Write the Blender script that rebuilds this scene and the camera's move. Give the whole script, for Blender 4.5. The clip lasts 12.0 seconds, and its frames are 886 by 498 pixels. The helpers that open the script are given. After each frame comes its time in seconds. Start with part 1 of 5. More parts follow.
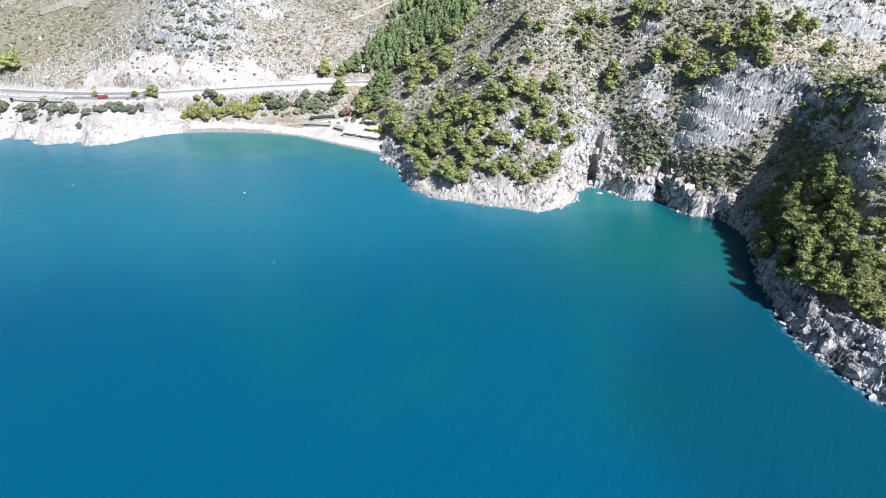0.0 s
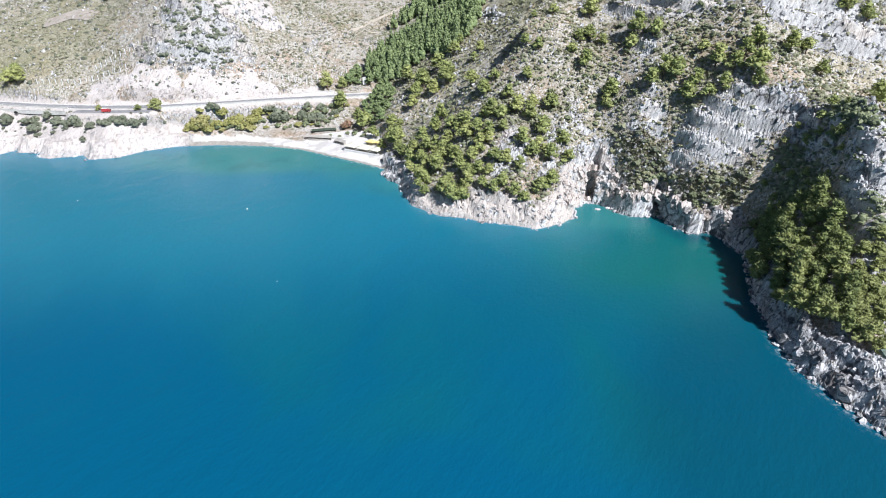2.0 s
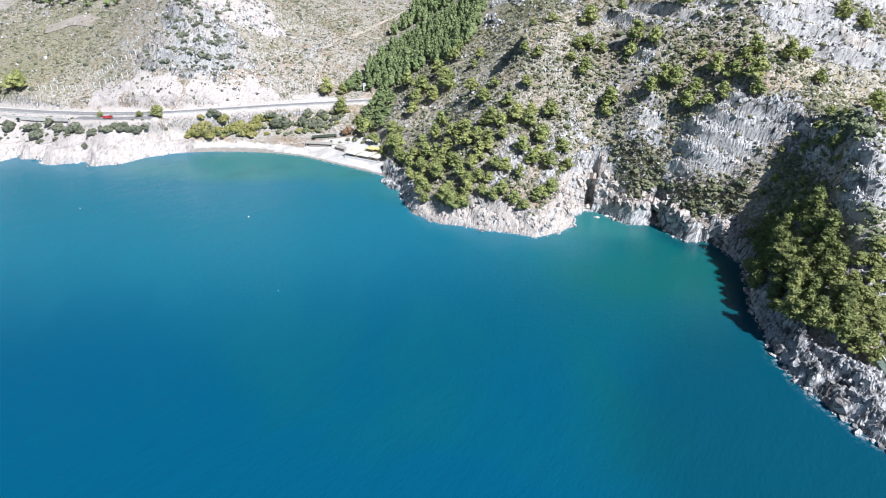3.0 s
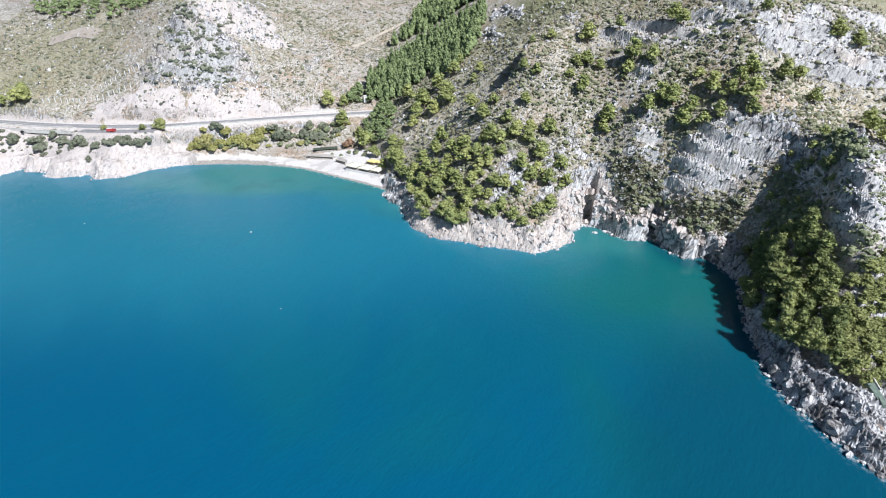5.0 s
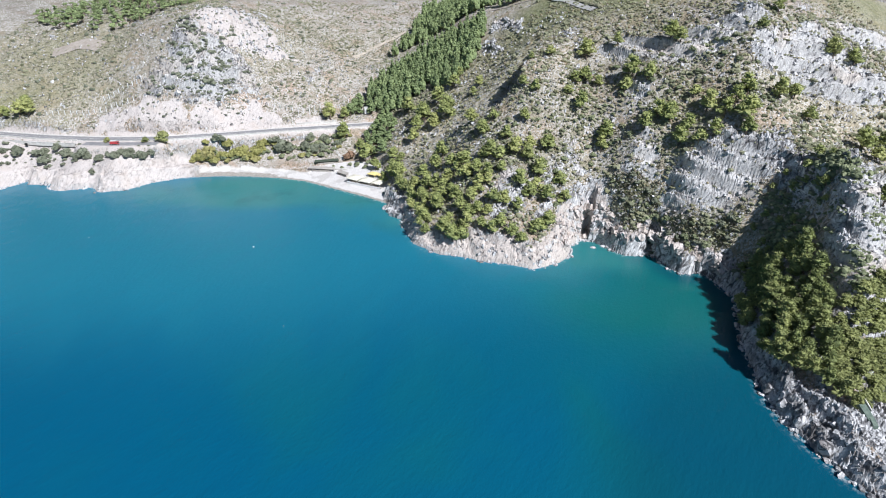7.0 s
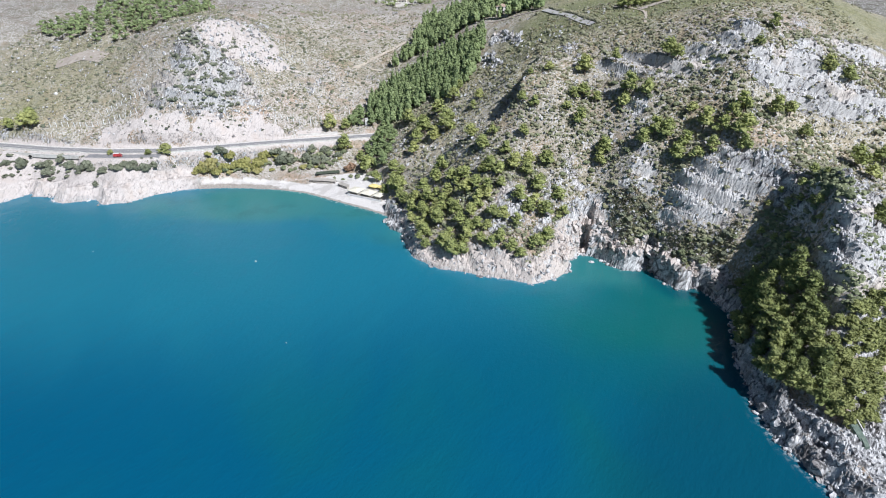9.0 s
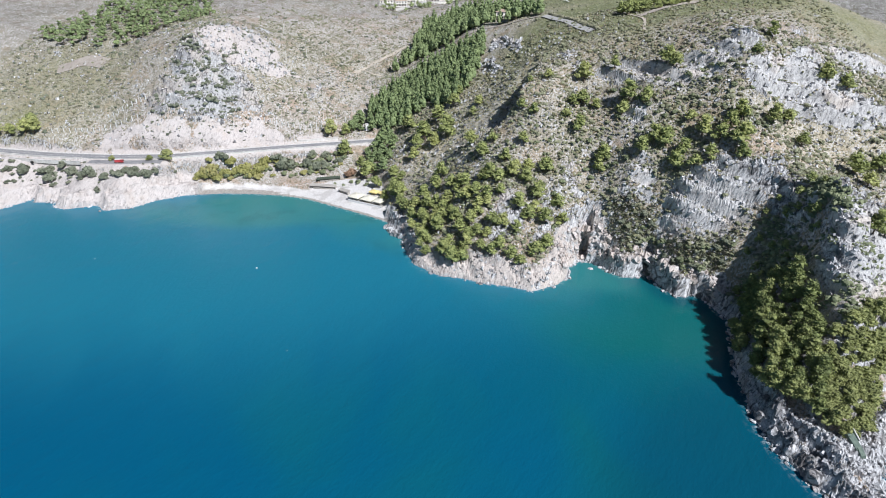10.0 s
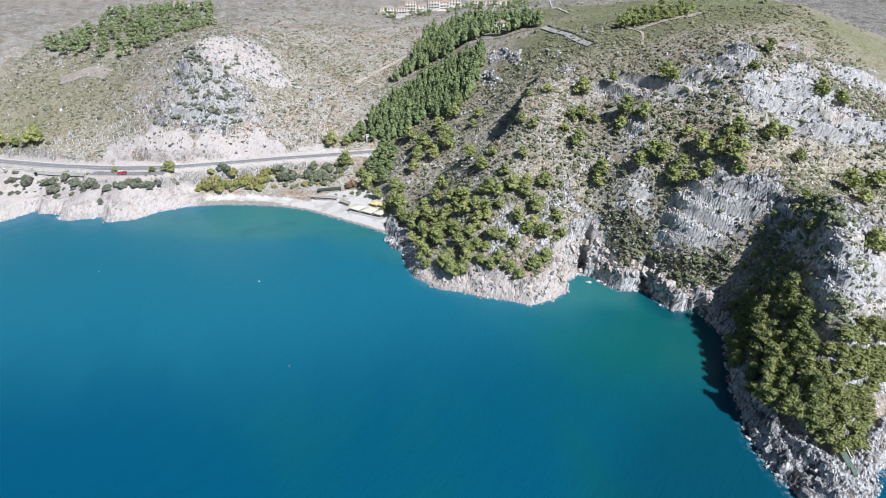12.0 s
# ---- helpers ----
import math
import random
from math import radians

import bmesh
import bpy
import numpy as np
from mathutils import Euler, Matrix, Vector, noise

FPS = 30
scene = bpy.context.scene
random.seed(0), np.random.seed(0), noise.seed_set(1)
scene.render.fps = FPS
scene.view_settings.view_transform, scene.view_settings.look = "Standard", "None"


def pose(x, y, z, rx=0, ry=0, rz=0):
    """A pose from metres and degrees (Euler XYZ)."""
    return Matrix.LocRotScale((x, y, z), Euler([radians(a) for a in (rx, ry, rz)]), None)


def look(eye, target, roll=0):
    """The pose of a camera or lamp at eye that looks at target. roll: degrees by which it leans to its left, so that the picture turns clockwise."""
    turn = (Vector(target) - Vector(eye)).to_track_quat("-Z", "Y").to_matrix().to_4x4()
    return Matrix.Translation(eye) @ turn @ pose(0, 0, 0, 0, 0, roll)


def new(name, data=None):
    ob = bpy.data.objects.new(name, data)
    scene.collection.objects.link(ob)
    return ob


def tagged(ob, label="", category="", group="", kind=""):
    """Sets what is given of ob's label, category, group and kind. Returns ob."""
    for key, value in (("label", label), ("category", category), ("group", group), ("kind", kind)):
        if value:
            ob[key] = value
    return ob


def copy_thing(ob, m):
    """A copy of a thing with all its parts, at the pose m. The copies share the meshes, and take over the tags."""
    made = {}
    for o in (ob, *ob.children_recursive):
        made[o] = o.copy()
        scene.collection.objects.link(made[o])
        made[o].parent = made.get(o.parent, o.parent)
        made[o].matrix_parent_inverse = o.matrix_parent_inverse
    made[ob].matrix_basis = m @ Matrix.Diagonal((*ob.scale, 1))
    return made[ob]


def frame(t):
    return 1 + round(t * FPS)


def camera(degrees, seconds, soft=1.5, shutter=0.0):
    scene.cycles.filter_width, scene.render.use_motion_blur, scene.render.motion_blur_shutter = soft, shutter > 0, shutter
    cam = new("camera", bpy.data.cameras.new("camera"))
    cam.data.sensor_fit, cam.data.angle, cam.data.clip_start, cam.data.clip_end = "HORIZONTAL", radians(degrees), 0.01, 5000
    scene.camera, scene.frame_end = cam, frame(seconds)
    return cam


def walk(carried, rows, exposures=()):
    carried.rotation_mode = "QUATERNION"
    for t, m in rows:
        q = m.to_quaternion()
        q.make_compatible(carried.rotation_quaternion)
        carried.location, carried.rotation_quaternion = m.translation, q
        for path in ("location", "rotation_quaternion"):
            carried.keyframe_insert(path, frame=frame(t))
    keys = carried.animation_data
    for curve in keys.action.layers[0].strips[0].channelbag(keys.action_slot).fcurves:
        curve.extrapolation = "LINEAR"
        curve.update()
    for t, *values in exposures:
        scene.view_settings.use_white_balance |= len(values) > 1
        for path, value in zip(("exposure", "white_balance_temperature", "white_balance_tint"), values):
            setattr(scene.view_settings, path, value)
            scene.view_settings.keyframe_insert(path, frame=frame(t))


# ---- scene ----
# the drone climbs straight up, its gimbal locked
cam = camera(71.0, 12.0, soft=1.0)
TILT, LEAN = 27.48, 0.26
CLIMB = ((0.0, 115.0), (1.0, 119.25), (2.0, 123.55), (3.0, 127.8), (4.0, 132.05), (5.0, 136.25), (6.0, 140.45),
         (7.0, 144.62), (8.0, 148.8), (9.0, 152.93), (10.0, 156.9), (11.0, 160.8), (12.0, 164.95))
walk(cam, [(t, look((0, 0, z), (0, math.cos(radians(TILT)), z - math.sin(radians(TILT))), -LEAN)) for t, z in CLIMB],
     exposures=((0.0, 0.34), (3.0, 0.27), (6.0, 0.18), (12.0, -0.01)))

# ---------------------------------------------------------------- light: clear autumn morning
SUN_HIGH, SUN_ROUND = radians(45.5), radians(140.0)
sun = new("sun", bpy.data.lights.new("sun", "SUN"))
sun.data.energy, sun.data.angle, sun.data.color = 5.2, radians(0.55), (0.97, 0.985, 1.03)
sun.matrix_world = look((math.sin(SUN_ROUND) * 900, math.cos(SUN_ROUND) * 900, math.tan(SUN_HIGH) * 900), (0, 0, 0))
world = bpy.data.worlds.new("sky")
scene.world = world
world.use_nodes = True
sky = world.node_tree.nodes.new("ShaderNodeTexSky")
sky.sky_type, sky.sun_disc, sky.sun_elevation, sky.sun_rotation = "NISHITA", False, SUN_HIGH, SUN_ROUND
sky.air_density, sky.dust_density, sky.ozone_density = 1.0, 0.4, 2.5
world.node_tree.links.new(sky.outputs[0], world.node_tree.nodes["Background"].inputs[0])
world.node_tree.nodes["Background"].inputs[1].default_value = 0.048

# ---------------------------------------------------------------- the lie of the land (metres, sea level 0)
COAST_WEST = [(-2600, 520), (-1500, 430), (-800, 372), (-460, 352), (-340, 350), (-300, 353), (-281, 356), (-274, 364), (-267, 375),
              (-262, 369), (-249, 370), (-246, 361), (-238, 358), (-219, 364), (-213, 356), (-197, 359), (-186, 371), (-170, 380),
              (-145, 383), (-126, 382), (-106, 379), (-88, 373), (-66, 359), (-47, 347), (-33, 337)]
COAST_HEAD = [(-30, 326), (-24, 319), (-21, 304), (-15, 284), (-1, 272), (9, 270), (19, 265), (31, 262), (43, 257), (56, 263), (62, 270),
              (65, 281), (72, 287), (80, 284), (85.5, 274.5), (90, 270), (96, 270), (100, 271.5), (103, 270), (105, 265), (107.5, 257), (110.5, 252),
              (114.5, 251), (118, 252.5), (121, 251), (124, 246), (124.5, 240),
              (127, 230), (123, 216), (116, 196), (113, 178), (111, 166)]
COAST_SPUR = [(112, 156), (115, 143), (119, 131), (124, 121), (129, 118), (134, 127), (138, 140), (146, 150), (152, 156), (168, 166),
              (190, 178), (230, 192), (300, 205), (480, 215), (900, 235), (2600, 300)]
# ridges, terraces, cliff rims and feet: lines of spot heights
ROAD = [(-620, 452, 22), (-420, 432, 21.5), (-308, 412, 21), (-262, 401.5, 21), (-222, 397, 21), (-184, 398, 21), (-149, 406, 21),
        (-112, 415.5, 21), (-74, 425, 20.5), (-46, 433, 20)]
LAND_WEST = [(-300, 378, 10), (-268, 384, 9), (-246, 380, 10), (-160, 393, 7),
             (-240, 388, 14), (-205, 386, 18), (-270, 391, 14), (-148, 419, 27), (-198, 405, 31), (-285, 415, 31), (-165, 425, 50),
             (-183, 432, 67), (-273, 458, 53), (-295, 488, 65), (-248, 472, 67), (-130, 472, 58), (-113, 491, 54), (-96, 487, 49),
             (-101, 463, 39), (-75, 448, 24), (-175, 455, 88), (-160, 486, 92), (-215, 470, 76), (-225, 425, 40)]
LAND_BEACH = [(-150, 388, 2), (-126, 389, 2.2), (-106, 387, 2.2), (-85, 383, 2.2), (-60, 372, 2), (-43, 358, 2), (-130, 395, 6), (-100, 395, 5),
              (-72, 393, 4), (-55, 388, 3.5), (-42, 376, 3.5), (-120, 407, 13), (-92, 410, 12), (-66, 405, 10), (-48, 400, 9)]
LAND_VALLEY = [(-66, 530, 51), (-111, 576, 73), (-55, 780, 76), (-33, 500, 46), (-38, 450, 32), (-25, 445, 36), (-10, 530, 62),
               (20, 510, 82), (49, 513, 92), (-200, 600, 86), (-320, 620, 84), (-330, 800, 100), (-480, 700, 96), (-600, 560, 80),
               (-150, 760, 88), (60, 640, 88), (60, 790, 80), (-520, 470, 60), (-420, 520, 78)]
LAND_HEAD = [(-33, 390, 20), (-20, 322, 8), (-20, 345, 12), (-8, 399, 33), (5, 327, 30), (18, 299, 32), (27.5, 296, 33), (26, 287, 26), (2, 290, 13), (51, 310, 45),
             (64, 328, 66), (35, 351, 60), (25, 422, 62), (39, 270, 13), (15, 277, 12), (56, 274, 12), (82, 305, 41), (73, 299, 33),
             (91, 286, 27), (59, 376, 85), (81, 432, 100), (90, 400, 100), (40, 390, 69), (66, 289, 20), (49, 355, 81), (45, 347, 78), (43, 341, 74), (54, 364, 83), (42, 359, 65), (47, 369, 69),
             (38, 351, 60), (38, 363, 61), (31, 348, 55), (80, 341, 71), (31, 397, 60), (18, 339, 50), (12, 332, 41), (36, 316, 49), (40, 421, 71), (47, 441, 83.5), (32, 434, 70), (0, 363, 31), (22, 372, 50)]
LAND_SHORE = [(-19, 303.5, 4.2), (-12, 284, 3), (2, 273.5, 5), (21, 269.5, 7), (-20, 317.5, 4.4), (60, 273, 11), (73, 289, 17), (88.5, 275, 11.5), (95.5, 274, 12), (101, 275, 14), (103, 279, 22), (80, 294, 29), (60, 296, 34),
              (108, 269, 19), (117, 276, 44), (-270, 388, 10), (-235, 372, 10), (-208, 370, 14.5), (-190, 379, 14.5), (-179, 383, 5.6), (-162, 400, 11), (-141, 406, 12.5),
              (-101, 400, 6.5), (-225, 364, 5.3)]
LAND_CLIFF = [(100, 319, 71), (123, 317, 79), (145, 294, 74), (125, 289, 58), (127.5, 273, 47), (135.5, 272, 54), (112, 272, 26.5), (121, 266.5, 27), (132, 264, 31), (140, 261, 34), (98, 293.5, 47.5), (98, 290, 36), (103, 290, 39), (179, 307, 71),
              (192, 310, 81), (186, 337, 102), (120, 328, 89), (156, 323, 103), (150, 268, 54), (120, 254.5, 14), (147, 264, 46), (140, 252, 24),
              (125, 259, 18.5), (118, 258, 14), (112, 262, 13), (82, 288, 21), (136, 244, 8), (124, 246, 6), (197, 283, 51), (194, 295, 57), (108, 266, 14), (96, 280, 17), (108, 281, 28), (122, 394, 105),
              (153, 338, 110), (228, 364, 99), (210, 330, 88)]
LAND_SPUR = [(157, 222, 55), (160, 236, 57), (153, 214, 53.5), (154, 208, 45.5), (149, 200, 40), (144, 189.5, 31), (147, 213, 33), (143, 200, 23), (139, 190, 18),
             (139, 219, 26), (133, 187, 17), (121, 194, 10), (122, 171, 11), (130, 156, 12), (122, 147, 7), (141, 153, 8), (159, 185, 17),
             (131, 135, 7), (127, 128, 5), (164, 206, 40), (176, 220, 40), (185, 250, 45), (230, 240, 35), (320, 260, 40), (130, 205, 16), (118, 160, 6)]
LAND_HOLLOW = [(158.5, 244, 58), (159, 237, 59), (157.5, 228, 57.5), (157, 250, 55.5), (155, 243.5, 42), (154.5, 236, 39), (152.5, 228, 37), (153, 249, 43), (150, 256, 41),
               (149, 250, 34), (149, 243, 31), (148, 236, 30), (147, 228, 30), (143.5, 246.5, 25), (138, 259, 32), (134.5, 251.5, 19), (134.5, 254.5, 24), (154, 258, 50), (162, 252, 57)]
LAND_FAR = [(232, 450, 119), (277, 400, 96), (300, 340, 70), (190, 420, 114), (130, 480, 108), (190, 560, 106), (420, 520, 62),
            (420, 400, 55), (700, 650, 90), (560, 900, 120), (900, 1100, 190), (300, 1000, 96), (0, 1000, 90), (-300, 1100, 130),
            (-800, 1000, 190), (-700, 700, 130), (1500, 1600, 330), (300, 2200, 330), (-900, 2200, 360), (-2200, 1500, 330),
            (2300, 900, 240), (900, 600, 100), (1400, 500, 90), (-1400, 700, 150), (2400, 3400, 480), (-2400, 3400, 480), (0, 3600, 460)]
LAND_SHAPE = ROAD + LAND_WEST + LAND_BEACH + LAND_VALLEY + LAND_HEAD + LAND_SHORE + LAND_CLIFF + LAND_SPUR + LAND_HOLLOW + LAND_FAR
COAST = np.array(COAST_WEST + COAST_HEAD + COAST_SPUR, float)


def lattice(ix, iy, seed):
    h = (ix.astype(np.int64) * 374761393 + iy.astype(np.int64) * 668265263 + seed * 974711) & 0xFFFFFFFF
    h = ((h ^ (h >> 13)) * 1274126177) & 0xFFFFFFFF
    return ((h ^ (h >> 16)) & 0xFFFF) / 65535.0


def value_noise(x, y, seed=0):
    """Smooth noise from 0 to 1 with a cell of one metre."""
    ix, iy = np.floor(x), np.floor(y)
    u, v = x - ix, y - iy
    u, v = u * u * (3 - 2 * u), v * v * (3 - 2 * v)
    a, b = lattice(ix, iy, seed), lattice(ix + 1, iy, seed)
    c, d = lattice(ix, iy + 1, seed), lattice(ix + 1, iy + 1, seed)
    return (a + (b - a) * u) * (1 - v) + (c + (d - c) * u) * v


def fbm(x, y, cell, octaves=4, seed=0, ridged=False):
    """Fractal noise about 0 (-1 to 1) with the given largest cell in metres."""
    total, amp, norm = 0.0, 1.0, 0.0
    for k in range(octaves):
        c, s = math.cos(0.6 * k + 0.3), math.sin(0.6 * k + 0.3)
        n = value_noise((c * x - s * y) / cell + 17 * k, (s * x + c * y) / cell, seed + k) * 2 - 1
        total = total + amp * ((1 - 2 * np.abs(n)) if ridged else n)
        norm, amp, cell = norm + amp, amp * 0.5, cell * 0.5
    return total / norm


def blocks(x, y, cell, seed):
    """Broken rock: for each place the chance number of its block (0 to 1) and how near it lies to a joint (0 at the joint)."""
    x, y = x / cell, y / cell
    ix, iy = np.floor(x), np.floor(y)
    first, second, pick = np.full(x.shape, 9.0), np.full(x.shape, 9.0), np.zeros(x.shape)
    for dx in (-1, 0, 1):
        for dy in (-1, 0, 1):
            cx, cy = ix + dx, iy + dy
            r = np.hypot(cx + lattice(cx, cy, seed) - x, cy + lattice(cx, cy, seed + 1) - y)
            closer = r < first
            second = np.where(closer, first, np.minimum(second, r))
            pick = np.where(closer, lattice(cx, cy, seed + 2), pick)
            first = np.where(closer, r, first)
    return pick, second - first


def along(points, x, y):
    """Distance to a polyline, and the height of its nearest place where the line has heights."""
    p = np.array(points, float)
    best, high = np.full(x.shape, 1e9), np.zeros(x.shape)
    for a, b in zip(p[:-1], p[1:]):
        d = b[:2] - a[:2]
        t = np.clip(((x - a[0]) * d[0] + (y - a[1]) * d[1]) / (d @ d), 0, 1)
        r = np.hypot(x - a[0] - t * d[0], y - a[1] - t * d[1])
        near = r < best
        best = np.where(near, r, best)
        if p.shape[1] > 2:
            high = np.where(near, a[2] + t * (b[2] - a[2]), high)
    return best, high


def rim_side(points, x, y):
    """Distance to a line that runs north, and which places lie west of it."""
    p = np.array(points, float)
    return along(points, x, y)[0], x < np.interp(y, p[:, 1], p[:, 0])


def within(ring, x, y):
    inside = np.zeros(x.shape, bool)
    for a, b in zip(ring, np.roll(ring, -1, 0)):
        if a[1] != b[1]:
            inside ^= ((a[1] > y) != (b[1] > y)) & (x < (b[0] - a[0]) * (y - a[1]) / (b[1] - a[1]) + a[0])
    return inside


def inland(x, y):
    """Distance from the waterline: positive on land, negative at sea."""
    ring = np.vstack([COAST, [(2600, 9000), (-2600, 9000)]])
    return np.where(within(ring, x, y), 1, -1) * along(COAST, x, y)[0]


def spline_weights():
    pts = [(x, y, z) for x, y, z in LAND_SHAPE]
    for a, b in zip(COAST[:-1], COAST[1:]):
        n = max(1, int(np.hypot(*(b - a)) / 12)) if abs(a[0]) < 500 else 1
        pts += [(*(a + (b - a) * k / n), 0.3) for k in range(n)]
    p = np.array(pts, float)
    p[:, :2] /= 100
    r = np.hypot(p[:, None, 0] - p[None, :, 0], p[:, None, 1] - p[None, :, 1])
    a = np.sqrt(r * r + 0.0025)
    a[np.diag_indices(len(p))] -= 0.015
    one = np.column_stack([np.ones(len(p)), p[:, :2]])
    m = np.block([[a, one], [one.T, np.zeros((3, 3))]])
    return p, np.linalg.solve(m, np.concatenate([p[:, 2], np.zeros(3)]))


SPOTS, WEIGHTS = spline_weights()


def smooth_land(x, y):
    x, y = x / 100, y / 100
    z = WEIGHTS[-3] + WEIGHTS[-2] * x + WEIGHTS[-1] * y
    for (px, py, _), w in zip(SPOTS, WEIGHTS[:-3]):
        z = z + w * np.sqrt((x - px) ** 2 + (y - py) ** 2 + 0.0025)
    return z


def near(x, y, cx, cy, rx, ry, turn=0.0):
    """A soft oval patch: 1 in the middle, 0.5 on its rim, 0 outside."""
    c, s = math.cos(radians(turn)), math.sin(radians(turn))
    u, v = ((x - cx) * c + (y - cy) * s) / rx, ((y - cy) * c - (x - cx) * s) / ry
    return 1 / (1 + (u * u + v * v) ** 3)


def smoothstep(a, b, v):
    t = np.clip((v - a) / (b - a), 0, 1)
    return t * t * (3 - 2 * t)


def beach_share(x, y, d):
    """1 on the shingle of the bay, 0 elsewhere."""
    strand = smoothstep(-172, -150, x) * smoothstep(-30, -38, x) * smoothstep(12, 7, d)
    return np.maximum(strand, patch([(-92, 381), (-76, 393), (-58, 395), (-40, 386), (-34, 360), (-33, 346), (-62, 362)], x, y, 2.5))


def patch(ring, x, y, soft=4.0):
    """1 inside a ring, 0 outside, soft at its rim."""
    ring = np.array(ring, float)
    out = np.zeros(x.shape)
    box = (x > ring[:, 0].min() - soft) & (x < ring[:, 0].max() + soft) & (y > ring[:, 1].min() - soft) & (y < ring[:, 1].max() + soft)
    if box.any():
        bx, by = x[box], y[box]
        r = np.where(within(ring, bx, by), 1, -1) * along(np.vstack([ring, ring[:1]]), bx, by)[0]
        out[box] = smoothstep(-soft, soft, r)
    return out


CRAG = [(-187, 450), (-171, 462), (-152, 456), (-141, 454), (-133, 448), (-129, 435), (-155, 425), (-171, 418), (-185, 416), (-203, 420), (-202, 431), (-192, 434)]
COVE_CLIFFS = ([(95, 298), (101, 301), (106, 294), (105, 286), (97, 290)],
               [(105, 276), (110, 285), (120, 285), (130, 282), (140, 279), (158, 275), (159, 266), (153, 263), (144, 263), (139, 260), (127, 265), (118, 267), (109, 271)])
HIGH_CLIFFS = ([(148, 316), (166, 325), (192, 337), (205, 326), (211, 320), (232, 314), (226, 301), (198, 300), (183, 305), (154, 306)],
               [(85, 355), (100, 356), (114, 339), (137, 332), (152, 333), (162, 323), (135, 318), (116, 323), (97, 339)],
               [(202, 345), (225, 352), (246, 345), (240, 332), (216, 332)], [(90, 324), (103, 323), (109, 317), (99, 313)])
SPUR_ROCK = [(148, 212), (155, 226), (166, 240), (189, 253), (195, 243), (174, 202), (152, 193), (146, 196)]
CAVE_WALL = [(56, 272), (65, 289), (77, 296), (84, 293), (83, 287), (71, 289), (67, 281)]
KNOB = [(44, 346), (40, 341), (35, 346), (37, 353), (42, 352)]
KNOB_RIM = [(41, 338), (44.5, 345), (48, 353), (53, 362), (58, 372), (63, 384), (67, 396)]
SCAR = [(-181, 468), (-171, 482), (-158, 520), (-134, 512), (-125, 491), (-109, 492), (-124, 474), (-142, 461), (-152, 458), (-169, 457)]
CUTTING = [(-240, 406), (-226, 415), (-201, 411), (-199, 420), (-181, 417), (-171, 415), (-166, 420), (-131, 434), (-124, 428), (-107, 426), (-85, 432), (-82, 423),
           (-127, 412), (-182, 403), (-231, 402)]

HOLLOW_WALL = [(149, 257), (152, 265), (158, 266), (162, 254), (159, 243), (155.5, 238), (153, 248)]
SPUR_FOOT = [(117, 162), (124, 158), (131, 152), (147, 161), (150, 152), (138, 138), (128, 136), (119, 145)]
OUTCROPS = ([(35, 470), (42, 466), (53, 440), (52, 429), (41, 448), (35, 455)], [(27, 447), (35, 442), (39, 421), (28, 432)])
THICKET = [(84, 293), (97, 289), (103, 284), (105, 276), (111, 268), (122, 263), (136, 258), (132, 252), (124, 254), (115, 257), (107, 264), (103, 271), (99, 276), (90, 275), (86, 285)]


def grassy(x, y):
    """Dry grass slopes between the pines, 0 to 1."""
    w = np.maximum(near(x, y, 10, 376, 32, 44, -25), 0.9 * near(x, y, 55, 408, 28, 38, -20))
    return np.maximum(w, 0.6 * near(x, y, 200, 288, 45, 22))


def crags(x, y):
    """Bare rock of the named crags and cliffs, 0 to 1."""
    w = 0.85 * patch(CRAG, x + 12 * fbm(x, y, 18, 4, 65), y + 12 * fbm(x, y, 18, 4, 66), 7)
    for ring in COVE_CLIFFS + HIGH_CLIFFS:
        w = np.maximum(w, patch(ring, x, y, 4))
    w = np.maximum(w, patch(SPUR_ROCK, x, y, 3))
    w = np.maximum(w, patch(HOLLOW_WALL, x, y, 2))
    w = np.maximum(w, patch(CAVE_WALL, x, y, 2))
    w = np.maximum(w, patch(SPUR_FOOT, x, y, 2))
    for ring in OUTCROPS:
        w = np.maximum(w, 0.4 * patch(ring, x, y, 5))
    return np.maximum(w, 0.8 * patch(KNOB, x, y, 4))


def slabs(x, y):
    """Smooth, pale sheets of rock in the cliffs, 0 to 1."""
    wx, wy = x + 4 * fbm(x, y, 12, 3, 67), y + 4 * fbm(x, y, 12, 3, 68)
    w = 0.6 * patch(CRAG, wx, wy, 5)
    for ring in COVE_CLIFFS + HIGH_CLIFFS + (SPUR_ROCK,):
        w = np.maximum(w, patch(ring, wx, wy, 3))
    w = w * smoothstep(-0.45, -0.1, fbm(x, y, 16, 3, 69))
    front = smoothstep(-30, -22, x) * smoothstep(66, 60, x) * smoothstep(13, 7, inland(x, y)) * (y < 330)
    return np.maximum(w, np.maximum(0.85 * front, patch(CAVE_WALL, x, y, 2)))


def quarry(x, y, d):
    """Pale fresh-cut rock over the road, and the bleached western shore."""
    wx, wy = x + 9 * fbm(x, y, 15, 4, 63), y + 9 * fbm(x, y, 15, 4, 64)
    w = np.maximum(patch(SCAR, wx, wy, 4), patch(CUTTING, wx, wy, 3.5))
    shore = smoothstep(-150, -172, x) * smoothstep(404, 392, y + 0.09 * (x + 220)) * smoothstep(-2, 1, d)
    front = 0.75 * smoothstep(-30, -22, x) * smoothstep(70, 60, x) * smoothstep(12, 6, d) * smoothstep(-3, 1, d) * (y < 330)
    return np.maximum(np.maximum(w, shore), np.maximum(front, 0.7 * patch(CAVE_WALL, x, y, 2)))


